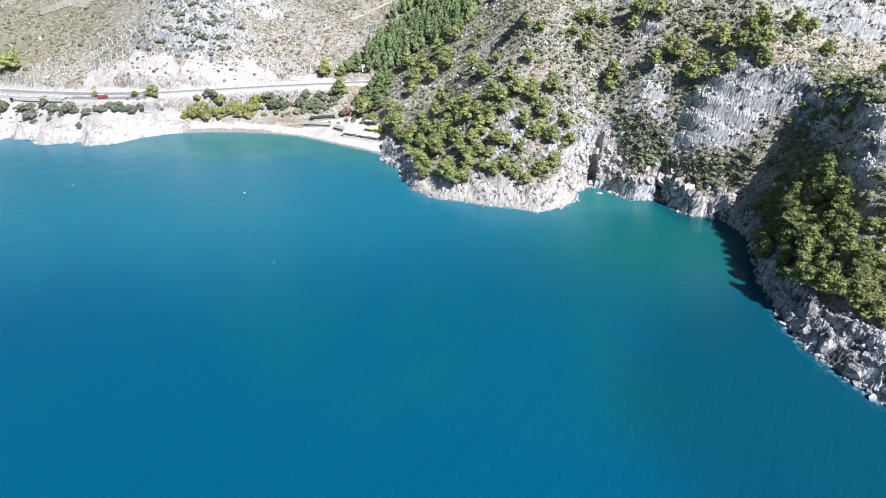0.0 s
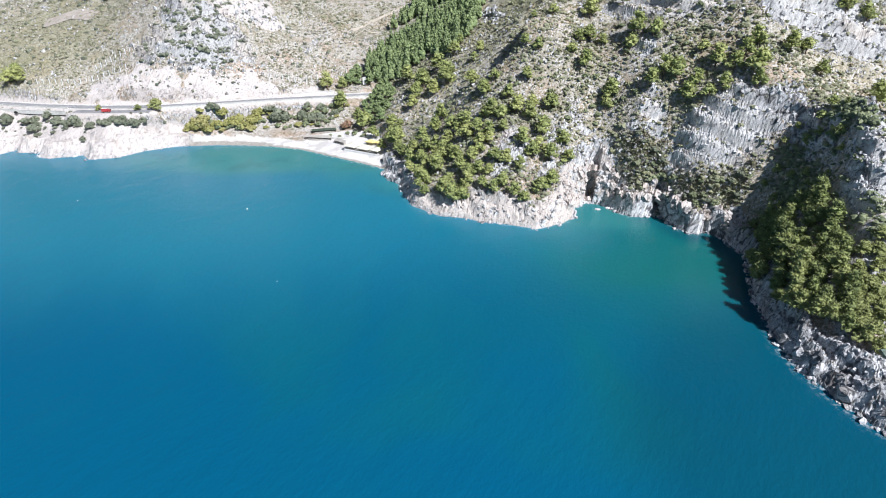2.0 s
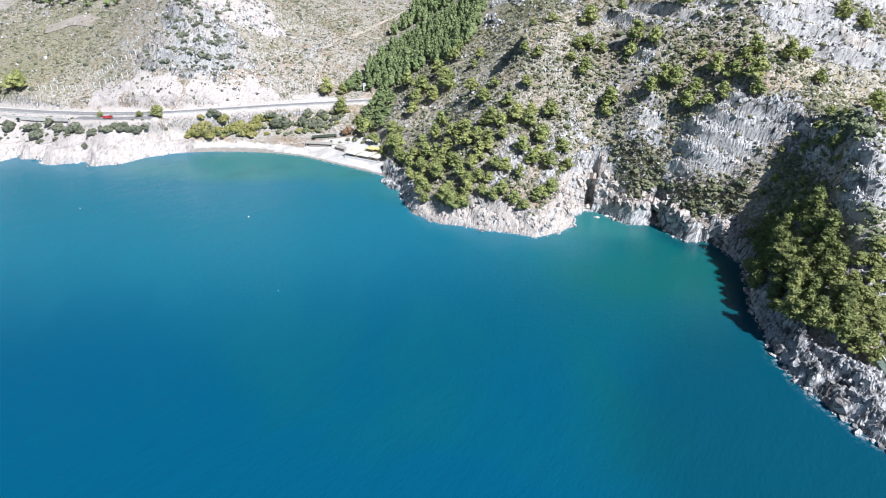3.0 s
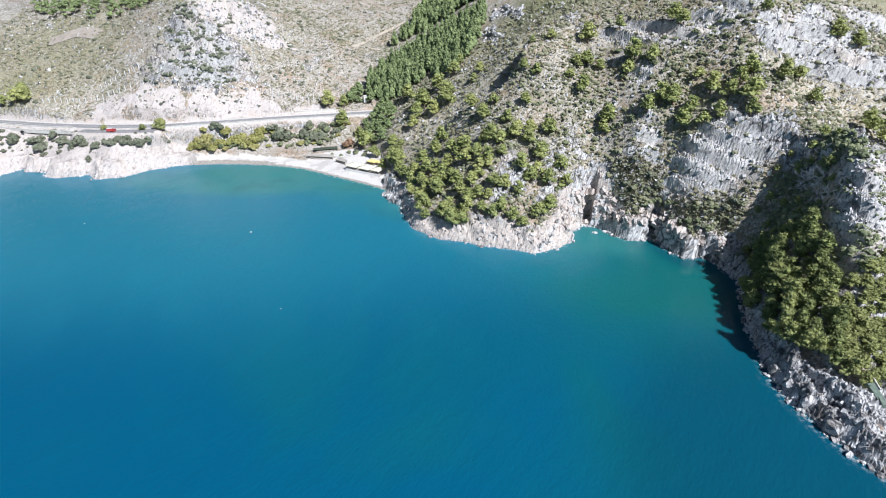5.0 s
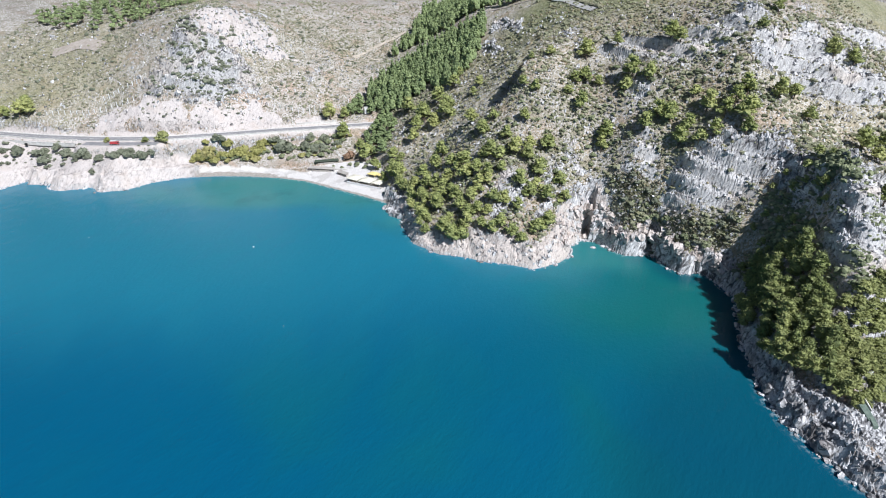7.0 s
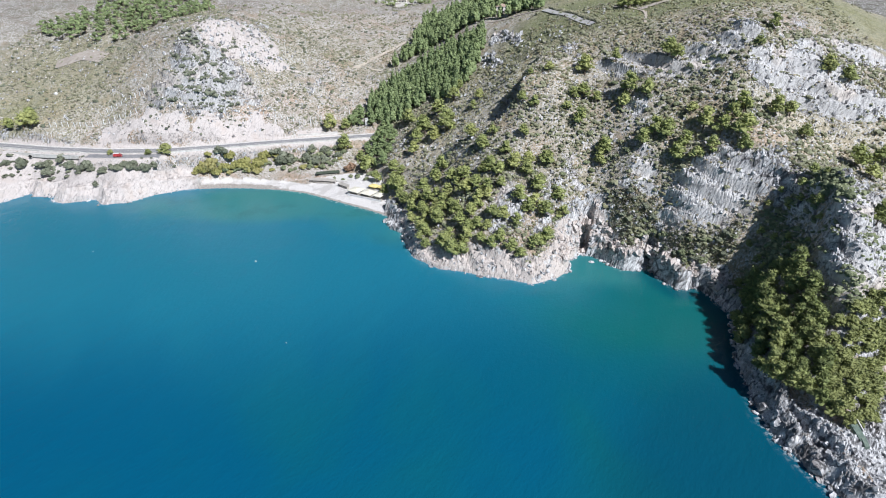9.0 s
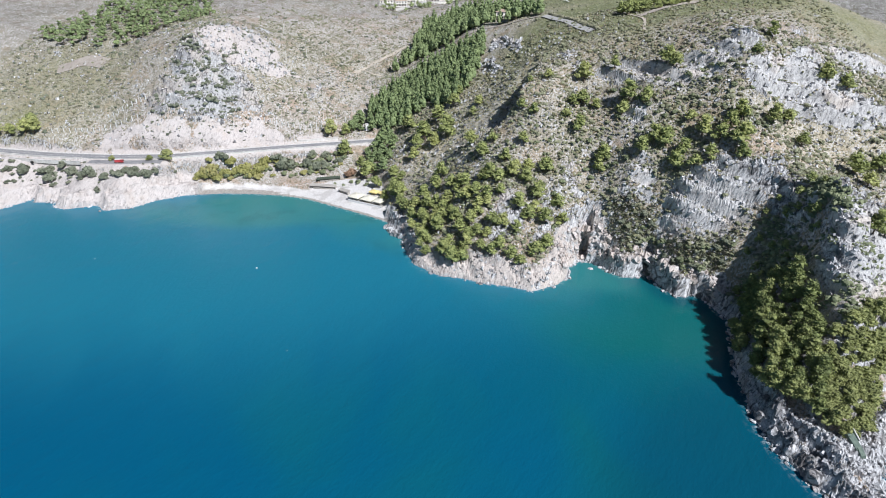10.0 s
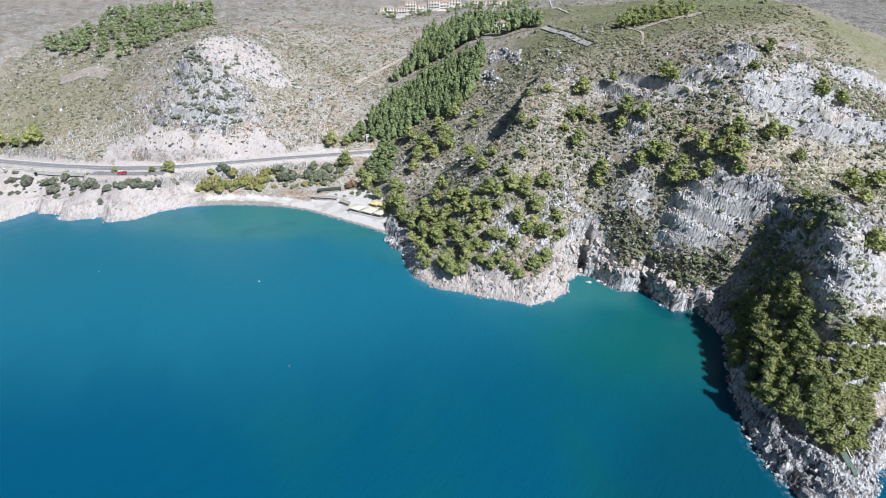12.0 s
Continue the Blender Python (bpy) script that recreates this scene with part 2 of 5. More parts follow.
def land(x, y):
    """Height and the cover masks (rock, pale, beach) at places x, y (arrays)."""
    d = inland(x, y)
    z = smooth_land(x, y)
    sand = beach_share(x, y, d)
    inner = near(x, y, 104, 268, 26, 20, -30)
    shore = smoothstep(11 - 6.5 * inner, 6 - 4 * inner, d) * (1 - smoothstep(-172, -150, x) * smoothstep(-30, -38, x)) * smoothstep(-5, 1, d)
    rock = np.clip(np.maximum(crags(x, y), shore), 0, 1)
    pale = quarry(x, y, d)
    # outcrops break through the stony slopes
    stony = (0.43 - 0.2 * near(x, y, 58, 305, 26, 26) - 0.22 * near(x, y, 22, 300, 42, 30)) * smoothstep(-30, 15, x) * smoothstep(470, 380, y) * (1 - 0.75 * near(x, y, 190, 400, 110, 45, 8)) + 0.12
    crop = smoothstep(0.08, 0.42, fbm(x, y, 26, 4, 131) + stony - 0.5) * (1 - sand) * smoothstep(6, 14, d)
    meadow = np.maximum(near(x, y, 200, 286, 34, 12, 8), 0.8 * near(x, y, 165, 290, 16, 8, 0))
    crop, rock = crop * (1 - meadow) * (1 - 0.75 * grassy(x, y)), rock * (1 - 0.85 * meadow)
    thick = patch(THICKET, x, y, 2.0)
    rough = np.maximum(np.maximum(rock, 0.6 * pale), 0.85 * crop) * (1 - 0.85 * thick)
    fresh = np.where(pale > rock - 0.1, 0.32 + 0.6 * patch(SCAR, x, y, 4), 1.0)
    # the shore rises in a steep step of ribbed limestone
    rim = np.where(d > 0, np.minimum(np.maximum(d, 0) * (1.5 + 6 * inner), 7.5 + 2.5 * inner + 3 * fbm(x, y, 30, 2, 5)), 0)
    z = np.where(shore > 0.02, z + shore * (np.maximum(z, rim) - z), z)
    # the knob's ridge falls off sheer to the north-west
    r, west = rim_side(KNOB_RIM, x, y)
    face = smoothstep(336, 343, y) * smoothstep(402, 372, y) * (r < 40)
    z = z + face * np.where(west, -7.0 * smoothstep(0, 4, r) * smoothstep(22, 9, r), 2.0 * smoothstep(7, 0, r))
    rough, crop = rough * (1 - face * west * smoothstep(26, 20, r)), crop * (1 - face * west * smoothstep(26, 20, r))
    # ledges: the rock steps up along its tilted beds
    bed = z + 0.22 * x + 4 * fbm(x, y, 30, 2, 8)
    for rise, share in ((9.0, 0.62), (3.1, 0.45)):
        part_ = bed / rise - np.floor(bed / rise)
        z = z + rough * fresh * smoothstep(3, 9, d) * rise * share * (smoothstep(0.38, 0.64, part_) - part_)
    z = z + 1.1 * grassy(x, y) * fbm(0.9 * x + 0.4 * y, 0.3 * (y - x), 5.0, 3, 19, True)
    # fluting, gullies, joints and broken blocks
    wet = smoothstep(-1.5, 3, d)
    sheet = 1 - 0.84 * slabs(x, y)
    rib = fbm(x + 0.35 * y, y * 0.45, 6.0, 3, 11, True)
    z = z + rough * fresh * wet * (1.2 * sheet * rib + 2.0 * fbm(x, y, 17, 3, 3, True) - 0.4)
    # fine ribs run down the headland's front to the water
    z = z + shore * smoothstep(0, 3, d) * smoothstep(-30, -22, x) * smoothstep(70, 62, x) * (0.9 * fbm(x + 0.55 * y + 1.2 * fbm(x, y, 8, 2, 18), 0.22 * y, 2.8, 2, 17, True))
    wx, wy = x + 1.2 * fbm(x, y, 5, 2, 15), y + 1.2 * fbm(x, y, 5, 2, 16)
    across = smoothstep(240, 215, y) * smoothstep(100, 112, x)
    big, seam = blocks(wx + 0.35 * wy, (0.4 + 0.6 * across) * wy, 5.0, 201)
    small, crack = blocks(wx + 0.25 * wy, (0.35 + 0.55 * across) * wy, 1.9, 301)
    z = z + rough * fresh * wet * sheet * ((3.2 - 2.0 * across) * (big - 0.5) + (1.8 - 0.3 * across) * (small - 0.5) - 1.0 * smoothstep(0.14, 0.0, seam) - 0.45 * smoothstep(0.2, 0.0, crack))
    rock = np.maximum(rock, crop * 0.9) * (1 - thick) + thick * (0.9 * smoothstep(0.0, 0.3, fbm(x, y, 9, 3, 27)) - 0.4)
    far = smoothstep(350, 700, np.hypot(x, y))
    z = z + (1 - rough) * (1 - sand) * smoothstep(8, 25, d) * ((1.3 + 5 * far) * fbm(x, y, 38 + 0 * x, 4, 31) + 0.25 * fbm(x, y, 4, 2, 37))
    z = z + far * smoothstep(700, 1600, y) * 30 * fbm(x, y, 420, 5, 41, True)
    z = np.where(sand > 0.5, np.clip(d, 0, 40) * 0.18 + 0.1 * np.clip(d, 0, 1) * fbm(x, y, 5, 2, 51), z)
    # sea bed
    strand = smoothstep(-172, -150, x) * smoothstep(-30, -38, x)
    deep = np.minimum(-0.4 - 0.7 * np.maximum(-d, 0), -0.4)
    z = np.where(d < 0, np.where(strand > 0.5, np.maximum(0.16 * d, -14), np.maximum(deep, -14) + np.where(d > -6, 1, 0) * 0.9 * fbm(x, y, 4, 3, 61)), np.maximum(z, np.where(strand > 0.5, 0.0, 0.05) + np.clip(d, 0, 3) * np.where(strand > 0.5, 0.16, 0.3)))
    # the road bench is cut level
    r, h = along(ROAD, x, y)
    bench = smoothstep(8.5, 6.0, r)
    z = z + bench * (h - 0.25 - z)
    # lay-by beside the road, and the sea cave's cleft
    layby = near(x, y, -208, 387.5, 30, 7, 3)
    z = z + smoothstep(0.3, 0.7, layby) * (20.6 - z)
    cleft, _ = along([(71.5, 285), (75.2, 293)], x, y)
    z = z + smoothstep(3.2, 2.0, cleft) * (np.minimum(z, 0.8) - z)
    for line, wide in (([(101, 267), (103.2, 274.5)], 2.6), ([(117.5, 250), (118.5, 254)], 1.3)):
        cleft, _ = along(line, x, y)
        z = z + smoothstep(wide, wide - 1.0, cleft) * (np.minimum(z, 0.4) - z)
    return z, d, rock, pale, sand, np.maximum(bench, smoothstep(0.3, 0.7, layby))

# ---------------------------------------------------------------- materials
class Nodes:
    """A node material under construction."""

    def __init__(self, name, roughness=0.8, metallic=0.0, specular=0.3):
        self.mat = bpy.data.materials.new(name)
        self.mat.use_nodes = True
        self.tree = self.mat.node_tree
        self.bsdf = self.tree.nodes["Principled BSDF"]
        self.bsdf.inputs["Roughness"].default_value = roughness
        self.bsdf.inputs["Metallic"].default_value = metallic
        self.bsdf.inputs["Specular IOR Level"].default_value = specular
        self.place = self.tree.nodes.new("ShaderNodeNewGeometry")

    def wire(self, a, b):
        self.tree.links.new(a, b)

    def put(self, value, socket):
        if isinstance(value, (int, float)):
            socket.default_value = value
        elif isinstance(value, tuple):
            socket.default_value = (*value, 1.0)[:4] if socket.type == "RGBA" else value
        else:
            self.wire(value, socket)

    def spot(self, stretch=(1, 1, 1), turn=(0, 0, 0)):
        n = self.tree.nodes.new("ShaderNodeMapping")
        n.vector_type = "TEXTURE"
        n.inputs["Scale"].default_value = [1 / v for v in stretch]
        n.inputs["Rotation"].default_value = [radians(a) for a in turn]
        self.wire(self.place.outputs["Position"], n.inputs["Vector"])
        return n.outputs[0]

    def noise(self, scale, detail=4.0, rough=0.55, at=None, warp=0.0):
        n = self.tree.nodes.new("ShaderNodeTexNoise")
        n.inputs["Scale"].default_value, n.inputs["Detail"].default_value = scale, detail
        n.inputs["Roughness"].default_value, n.inputs["Distortion"].default_value = rough, warp
        self.wire(at if at else self.place.outputs["Position"], n.inputs["Vector"])
        return n.outputs[0]

    def cells(self, scale, at=None, feature="DISTANCE_TO_EDGE"):
        n = self.tree.nodes.new("ShaderNodeTexVoronoi")
        n.feature = feature
        n.inputs["Scale"].default_value = scale
        self.wire(at if at else self.place.outputs["Position"], n.inputs["Vector"])
        return n.outputs["Distance"]

    def step(self, value, low, high, to_low=0.0, to_high=1.0):
        n = self.tree.nodes.new("ShaderNodeMapRange")
        n.interpolation_type = "SMOOTHSTEP"
        self.put(value, n.inputs[0])
        for k, v in enumerate((low, high, to_low, to_high)):
            n.inputs[k + 1].default_value = v
        return n.outputs[0]

    def sum(self, op, a, b):
        n = self.tree.nodes.new("ShaderNodeMath")
        n.operation = op
        n.use_clamp = op in ("ADD", "MULTIPLY", "SUBTRACT")
        self.put(a, n.inputs[0]), self.put(b, n.inputs[1])
        return n.outputs[0]

    def mix(self, share, a, b):
        n = self.tree.nodes.new("ShaderNodeMix")
        n.data_type = "RGBA"
        self.put(share, n.inputs[0]), self.put(a, n.inputs[6]), self.put(b, n.inputs[7])
        return n.outputs[2]

    def attr(self, name):
        n = self.tree.nodes.new("ShaderNodeAttribute")
        n.attribute_name = name
        return n.outputs["Fac"]

    def chance(self):
        return self.place.outputs["Random Per Island"]

    def chance_object(self):
        return self.tree.nodes.new("ShaderNodeObjectInfo").outputs["Random"]

    def slope(self):
        n = self.tree.nodes.new("ShaderNodeSeparateXYZ")
        self.wire(self.place.outputs["Normal"], n.inputs[0])
        return n.outputs[2]

    def colour(self, value):
        self.put(value, self.bsdf.inputs["Base Color"])

    def bump(self, height, strength, distance=0.3):
        n = self.tree.nodes.new("ShaderNodeBump")
        n.inputs["Strength"].default_value, n.inputs["Distance"].default_value = strength, distance
        self.wire(height, n.inputs["Height"])
        self.wire(n.outputs[0], self.bsdf.inputs["Normal"])


def rock_colour(m):
    """Weathered grey limestone with dark fissures, pale fresh faces and ochre stains."""
    ribs = m.noise(0.95, 6, 0.68, m.spot((1.3, 0.4, 0.34), (0, 28, 12)), 0.5)
    grain = m.noise(2.4, 6, 0.7)
    patches = m.noise(0.11, 5, 0.65)
    stain = m.noise(0.05, 4)
    c = m.mix(m.step(grain, 0.34, 0.66), (0.35, 0.352, 0.366), (0.62, 0.62, 0.63))
    c = m.mix(m.step(patches, 0.46, 0.64, 0, 0.7), c, (0.56, 0.56, 0.57))
    c = m.mix(m.step(ribs, 0.52, 0.61, 0, 0.95), c, (0.79, 0.785, 0.79))
    c = m.mix(m.step(stain, 0.52, 0.68, 0, 0.5), c, (0.50, 0.40, 0.33))
    c = m.mix(m.step(patches, 0.47, 0.36, 0, 0.75), c, (0.19, 0.185, 0.18))
    c = m.mix(m.attr("aged"), c, m.mix(m.step(grain, 0.4, 0.6), (0.15, 0.15, 0.16), (0.34, 0.34, 0.345)))
    clean = m.mix(m.step(grain, 0.36, 0.62), (0.44, 0.43, 0.425), (0.65, 0.635, 0.625))
    clean = m.mix(m.step(stain, 0.5, 0.62, 0, 0.6), clean, (0.66, 0.57, 0.49))
    c = m.mix(m.step(m.attr("slab"), 0.15, 0.8, 0, 0.75), c, clean)
    fissured = m.step(m.attr("slab"), 0.15, 0.8, 1, 0.45)
    c = m.mix(m.sum("MULTIPLY", m.step(ribs, 0.46, 0.40, 0, 0.85), fissured), c, (0.12, 0.118, 0.12))
    c = m.mix(m.step(grain, 0.41, 0.33, 0, 0.6), c, (0.14, 0.138, 0.135))
    joint = m.cells(0.2, m.spot((1.5, 0.55, 0.42), (0, 28, 12)))
    broken = m.sum("MULTIPLY", m.step(m.noise(0.2, 3), 0.42, 0.56), fissured)
    c = m.mix(m.sum("MULTIPLY", m.step(joint, 0.09, 0.02, 0, 0.85), broken), c, (0.085, 0.082, 0.085))
    return c, ribs, grain


def material_rock(name="limestone", blush=0.0):
    """Limestone; blush is the share of pinkish fresh faces."""
    m = Nodes(name, 0.9)
    c, ribs, grain = rock_colour(m)
    warm = m.mix(m.step(grain, 0.36, 0.64), (0.48, 0.40, 0.355), (0.69, 0.60, 0.54))
    warm = m.mix(m.step(ribs, 0.475, 0.40, 0, 0.8), warm, (0.17, 0.14, 0.125))
    m.colour(m.mix(m.step(m.chance(), 0, 1, 0.5 * blush, blush), c, warm))
    m.bump(m.sum("ADD", ribs, grain), 0.8, 0.4)
    return m.mat


def material_ground():
    m = Nodes("hillside", 0.95, specular=0.15)
    broad, middle, fine = m.noise(0.012, 4), m.noise(0.13, 4), m.noise(0.75, 6, 0.7)
    speck = m.noise(1.3, 4, 0.65, m.spot((1, 1, 0.6)))
    soil = m.mix(m.step(middle, 0.3, 0.7), (0.385, 0.328, 0.288), (0.495, 0.442, 0.412))
    soil = m.mix(m.step(fine, 0.44, 0.6), soil, (0.39, 0.345, 0.29))
    soil = m.mix(m.step(m.noise(0.045, 4, 0.6), 0.47, 0.6, 0, 0.75), soil, (0.43, 0.315, 0.24))
    straw = m.mix(m.step(m.noise(1.1, 5, 0.7, m.spot((1.6, 0.35, 1), (0, 0, -35))), 0.4, 0.6), (0.42, 0.355, 0.25), (0.70, 0.62, 0.47))
    soil = m.mix(m.attr("straw"), soil, straw)
    grass = m.mix(m.step(fine, 0.38, 0.62), (0.20, 0.205, 0.10), (0.38, 0.355, 0.225))
    cover = m.sum("ADD", m.attr("lush"), m.step(broad, 0.45, 0.65, 0, 0.3))
    c = m.mix(cover, soil, grass)
    heath = m.mix(m.step(fine, 0.36, 0.64), (0.12, 0.148, 0.062), (0.29, 0.30, 0.16))
    c = m.mix(m.step(m.attr("lush"), 0.55, 0.9, 0, 0.85), c, heath)
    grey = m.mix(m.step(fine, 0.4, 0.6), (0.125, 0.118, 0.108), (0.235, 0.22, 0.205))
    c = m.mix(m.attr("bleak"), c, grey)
    stones = m.sum("MULTIPLY", m.sum("MULTIPLY", m.step(speck, 0.50, 0.58), m.step(middle, 0.36, 0.52)), m.step(m.attr("lush"), 0.2, 0.8, 1, 0.2))
    c = m.mix(stones, c, (0.60, 0.59, 0.585))
    herbs = m.step(m.noise(0.85, 6, 0.75, m.spot((1, 1, 0.5))), 0.525, 0.58, 0, 0.72)
    thin = m.step(m.attr("straw"), 0, 1, 1, 0.35)
    c = m.mix(m.sum("MULTIPLY", herbs, thin), c, (0.115, 0.12, 0.07))
    tufts = m.step(m.noise(0.33, 5, 0.7, m.spot((1, 1, 0.5))), 0.56, 0.62, 0, 0.6)
    c = m.mix(m.sum("MULTIPLY", tufts, thin), c, (0.115, 0.11, 0.06))
    rock, ribs, grain = rock_colour(m)
    bare = m.sum("ADD", m.attr("rock"), m.step(m.slope(), 0.58, 0.34, 0, 0.55))
    edge = m.step(m.sum("ADD", bare, m.step(m.noise(0.4, 6, 0.75), 0.34, 0.66, -0.55, 0.35)), 0.44, 0.56)
    c = m.mix(edge, c, rock)
    cut = m.mix(m.step(grain, 0.36, 0.64), (0.49, 0.442, 0.422), (0.63, 0.583, 0.56))
    cut = m.mix(m.step(ribs, 0.47, 0.38, 0, 0.55), cut, (0.26, 0.235, 0.225))
    cut = m.mix(m.step(middle, 0.5, 0.7, 0, 0.5), cut, (0.53, 0.45, 0.40))
    washed = m.mix(m.step(grain, 0.36, 0.62), (0.45, 0.395, 0.365), (0.63, 0.57, 0.53))
    washed = m.mix(m.step(ribs, 0.45, 0.40, 0, 0.7), washed, (0.21, 0.18, 0.165))
    cut = m.mix(m.step(m.attr("slab"), 0.2, 0.7), cut, washed)
    c = m.mix(m.step(m.sum("ADD", m.attr("pale"), m.step(m.noise(0.16, 6, 0.7), 0.3, 0.7, -0.4, 0.3)), 0.42, 0.54), c, cut)
    pebble = m.mix(m.step(m.noise(2.5, 4), 0.35, 0.65), (0.61, 0.582, 0.565), (0.75, 0.727, 0.71))
    pebble = m.mix(m.step(m.noise(0.11, 4, 0.6), 0.5, 0.62, 0, 0.45), pebble, (0.40, 0.375, 0.355))
    wet = m.step(m.sum("ADD", m.attr("wet"), m.step(m.noise(0.3, 5, 0.7), 0.3, 0.7, -0.3, 0.3)), 0.35, 0.6, 0, 0.8)
    pebble = m.mix(wet, pebble, m.mix(m.step(m.noise(1.2, 4, 0.7), 0.4, 0.6), (0.22, 0.195, 0.17), (0.40, 0.36, 0.32)))
    c = m.mix(m.step(m.attr("sand"), 0.35, 0.6), c, pebble)
    m.colour(c)
    m.bump(m.sum("ADD", m.sum("MULTIPLY", ribs, edge), fine), 0.9, 0.7)
    return m.mat


def material_water():
    m = Nodes("sea_water", 0.2, specular=0.32)
    m.bsdf.inputs["IOR"].default_value = 1.33
    depth = m.attr("depth")
    drift = m.noise(0.012, 3, 0.5, m.spot((1, 0.6, 1), (0, 0, 20)), 0.5)
    c = m.mix(m.step(m.sum("ADD", m.attr("cove"), m.step(drift, 0.35, 0.65, -0.22, 0.22)), 0.0, 1.0), (0.001, 0.093, 0.180), (0.004, 0.120, 0.124))
    # brighter with distance: the bay's own turquoise plus painted sky reflection and haze
    c = m.mix(m.step(m.sum("ADD", m.attr("bay"), m.step(drift, 0.3, 0.7, -0.1, 0.1)), 0.0, 1.0), c, (0.012, 0.168, 0.252))
    c = m.mix(m.step(m.sum("ADD", m.attr("shoal"), m.step(drift, 0.3, 0.7, -0.2, 0.2)), 0.15, 1.0), c, (0.036, 0.205, 0.205))
    c = m.mix(m.step(m.sum("ADD", m.attr("dark_sea"), m.step(drift, 0.3, 0.7, -0.12, 0.12)), 0.0, 1.0, 0, 0.65), c, (0.002, 0.064, 0.100))
    weed = m.step(m.noise(0.045, 5, 0.6), 0.48, 0.68, 0, 0.35)
    c = m.mix(m.sum("MULTIPLY", weed, m.attr("shoal")), c, (0.012, 0.085, 0.10))
    froth = m.step(m.noise(0.55, 5, 0.75), 0.47, 0.60)
    foam = m.sum("MULTIPLY", froth, m.attr("surf"))
    c = m.mix(foam, c, (0.72, 0.76, 0.76))
    m.colour(c)
    m.put(m.step(foam, 0.0, 0.6, 0.2, 0.7), m.bsdf.inputs["Roughness"])
    swell = m.noise(0.11, 4, 0.62, m.spot((1, 0.4, 1), (0, 0, -35)))
    ripple = m.noise(0.9, 3, 0.6, m.spot((1, 0.5, 1), (0, 0, -30)))
    m.bump(m.sum("ADD", swell, m.sum("MULTIPLY", ripple, 0.34)), 0.42, 1.0)
    return m.mat


def material_leaf(name, dark, bright, dry=None):
    m = Nodes(name, 0.65, specular=0.25)
    c = m.mix(m.step(m.chance(), 0.0, 1.0, 0.15, 0.85), dark, bright)
    c = m.mix(m.step(m.chance_object(), 0.45, 1.0, 0, 0.55), c, dry if dry else bright)
    c = m.mix(m.step(m.noise(0.17, 2), 0.48, 0.3, 0, 0.5), c, tuple(0.8 * v for v in dark))
    c = m.mix(m.step(m.noise(1.3, 3), 0.4, 0.7, 0, 0.4), c, dark)
    m.colour(c)
    m.bump(m.noise(3.5, 3), 0.5, 0.15)
    return m.mat


def material_plain(name, a, b, roughness=0.7, metallic=0.0, scale=1.2, relief=0.2):
    m = Nodes(name, roughness, metallic)
    c = m.mix(m.step(m.noise(scale, 5, 0.65), 0.35, 0.65), a, b)
    m.colour(m.mix(m.step(m.noise(scale * 0.12, 3), 0.45, 0.7, 0, 0.35), c, tuple(0.7 * v for v in a)))
    m.bump(m.noise(scale * 6, 3), relief, 0.02)
    return m.mat


GROUND, WATER, ROCK = material_ground(), material_water(), material_rock()
BLUSH_ROCK = material_rock("pinkish_limestone", 0.85)
PINE = material_leaf("pine_needles", (0.16, 0.19, 0.075), (0.42, 0.455, 0.17), (0.48, 0.475, 0.19))
# darker copy of PINE: shade between the spur's lit tops is put into the colour
SHADED_PINE = material_leaf("shade_toned_pine_needles", (0.085, 0.112, 0.046), (0.315, 0.355, 0.13), (0.375, 0.39, 0.152))
YOUNG = material_leaf("yellowish_pine_needles", (0.12, 0.145, 0.055), (0.34, 0.365, 0.14), (0.39, 0.395, 0.165))
GROVE = material_leaf("plantation_needles", (0.14, 0.19, 0.09), (0.31, 0.375, 0.17), (0.36, 0.395, 0.19))
MAQUIS = material_leaf("maquis_leaves", (0.15, 0.163, 0.10), (0.36, 0.355, 0.235), (0.40, 0.35, 0.255))
OLIVE = material_leaf("grey_green_leaves", (0.125, 0.15, 0.085), (0.30, 0.325, 0.19))
BROOM = material_leaf("yellow_green_leaves", (0.19, 0.19, 0.065), (0.41, 0.39, 0.15), (0.36, 0.32, 0.16))
DUSKY = material_leaf("dark_grey_green_leaves", (0.105, 0.12, 0.085), (0.25, 0.265, 0.19))
MIXED = material_leaf("olive_brown_leaves", (0.13, 0.138, 0.075), (0.35, 0.34, 0.20), (0.33, 0.265, 0.185))
RUST = material_leaf("rust_brown_leaves", (0.20, 0.125, 0.08), (0.33, 0.22, 0.15))
TWIG = material_leaf("bare_grey_twigs", (0.25, 0.235, 0.19), (0.50, 0.47, 0.40), (0.40, 0.36, 0.25))
TUSSOCK = material_leaf("dry_tussock_grass", (0.22, 0.185, 0.11), (0.40, 0.34, 0.22), (0.30, 0.27, 0.15))
BARK = material_plain("bark", (0.16, 0.12, 0.09), (0.26, 0.21, 0.17), 0.9, scale=4, relief=0.6)
ASPHALT = material_plain("worn_asphalt", (0.24, 0.24, 0.25), (0.32, 0.315, 0.32), 0.85, scale=0.8)
PAINT = material_plain("road_paint", (0.62, 0.62, 0.6), (0.75, 0.75, 0.73), 0.6, scale=1.5)
CONCRETE = material_plain("pale_concrete", (0.56, 0.54, 0.51), (0.72, 0.70, 0.67), 0.85, scale=0.7)
STEEL = material_plain("galvanised_steel", (0.50, 0.51, 0.52), (0.62, 0.63, 0.64), 0.45, 0.7)
TRACK = material_plain("dusty_track", (0.46, 0.40, 0.33), (0.58, 0.51, 0.43), 0.95, scale=0.5)
LANE = material_plain("worn_concrete_lane", (0.42, 0.41, 0.39), (0.52, 0.51, 0.49), 0.9, scale=0.6)
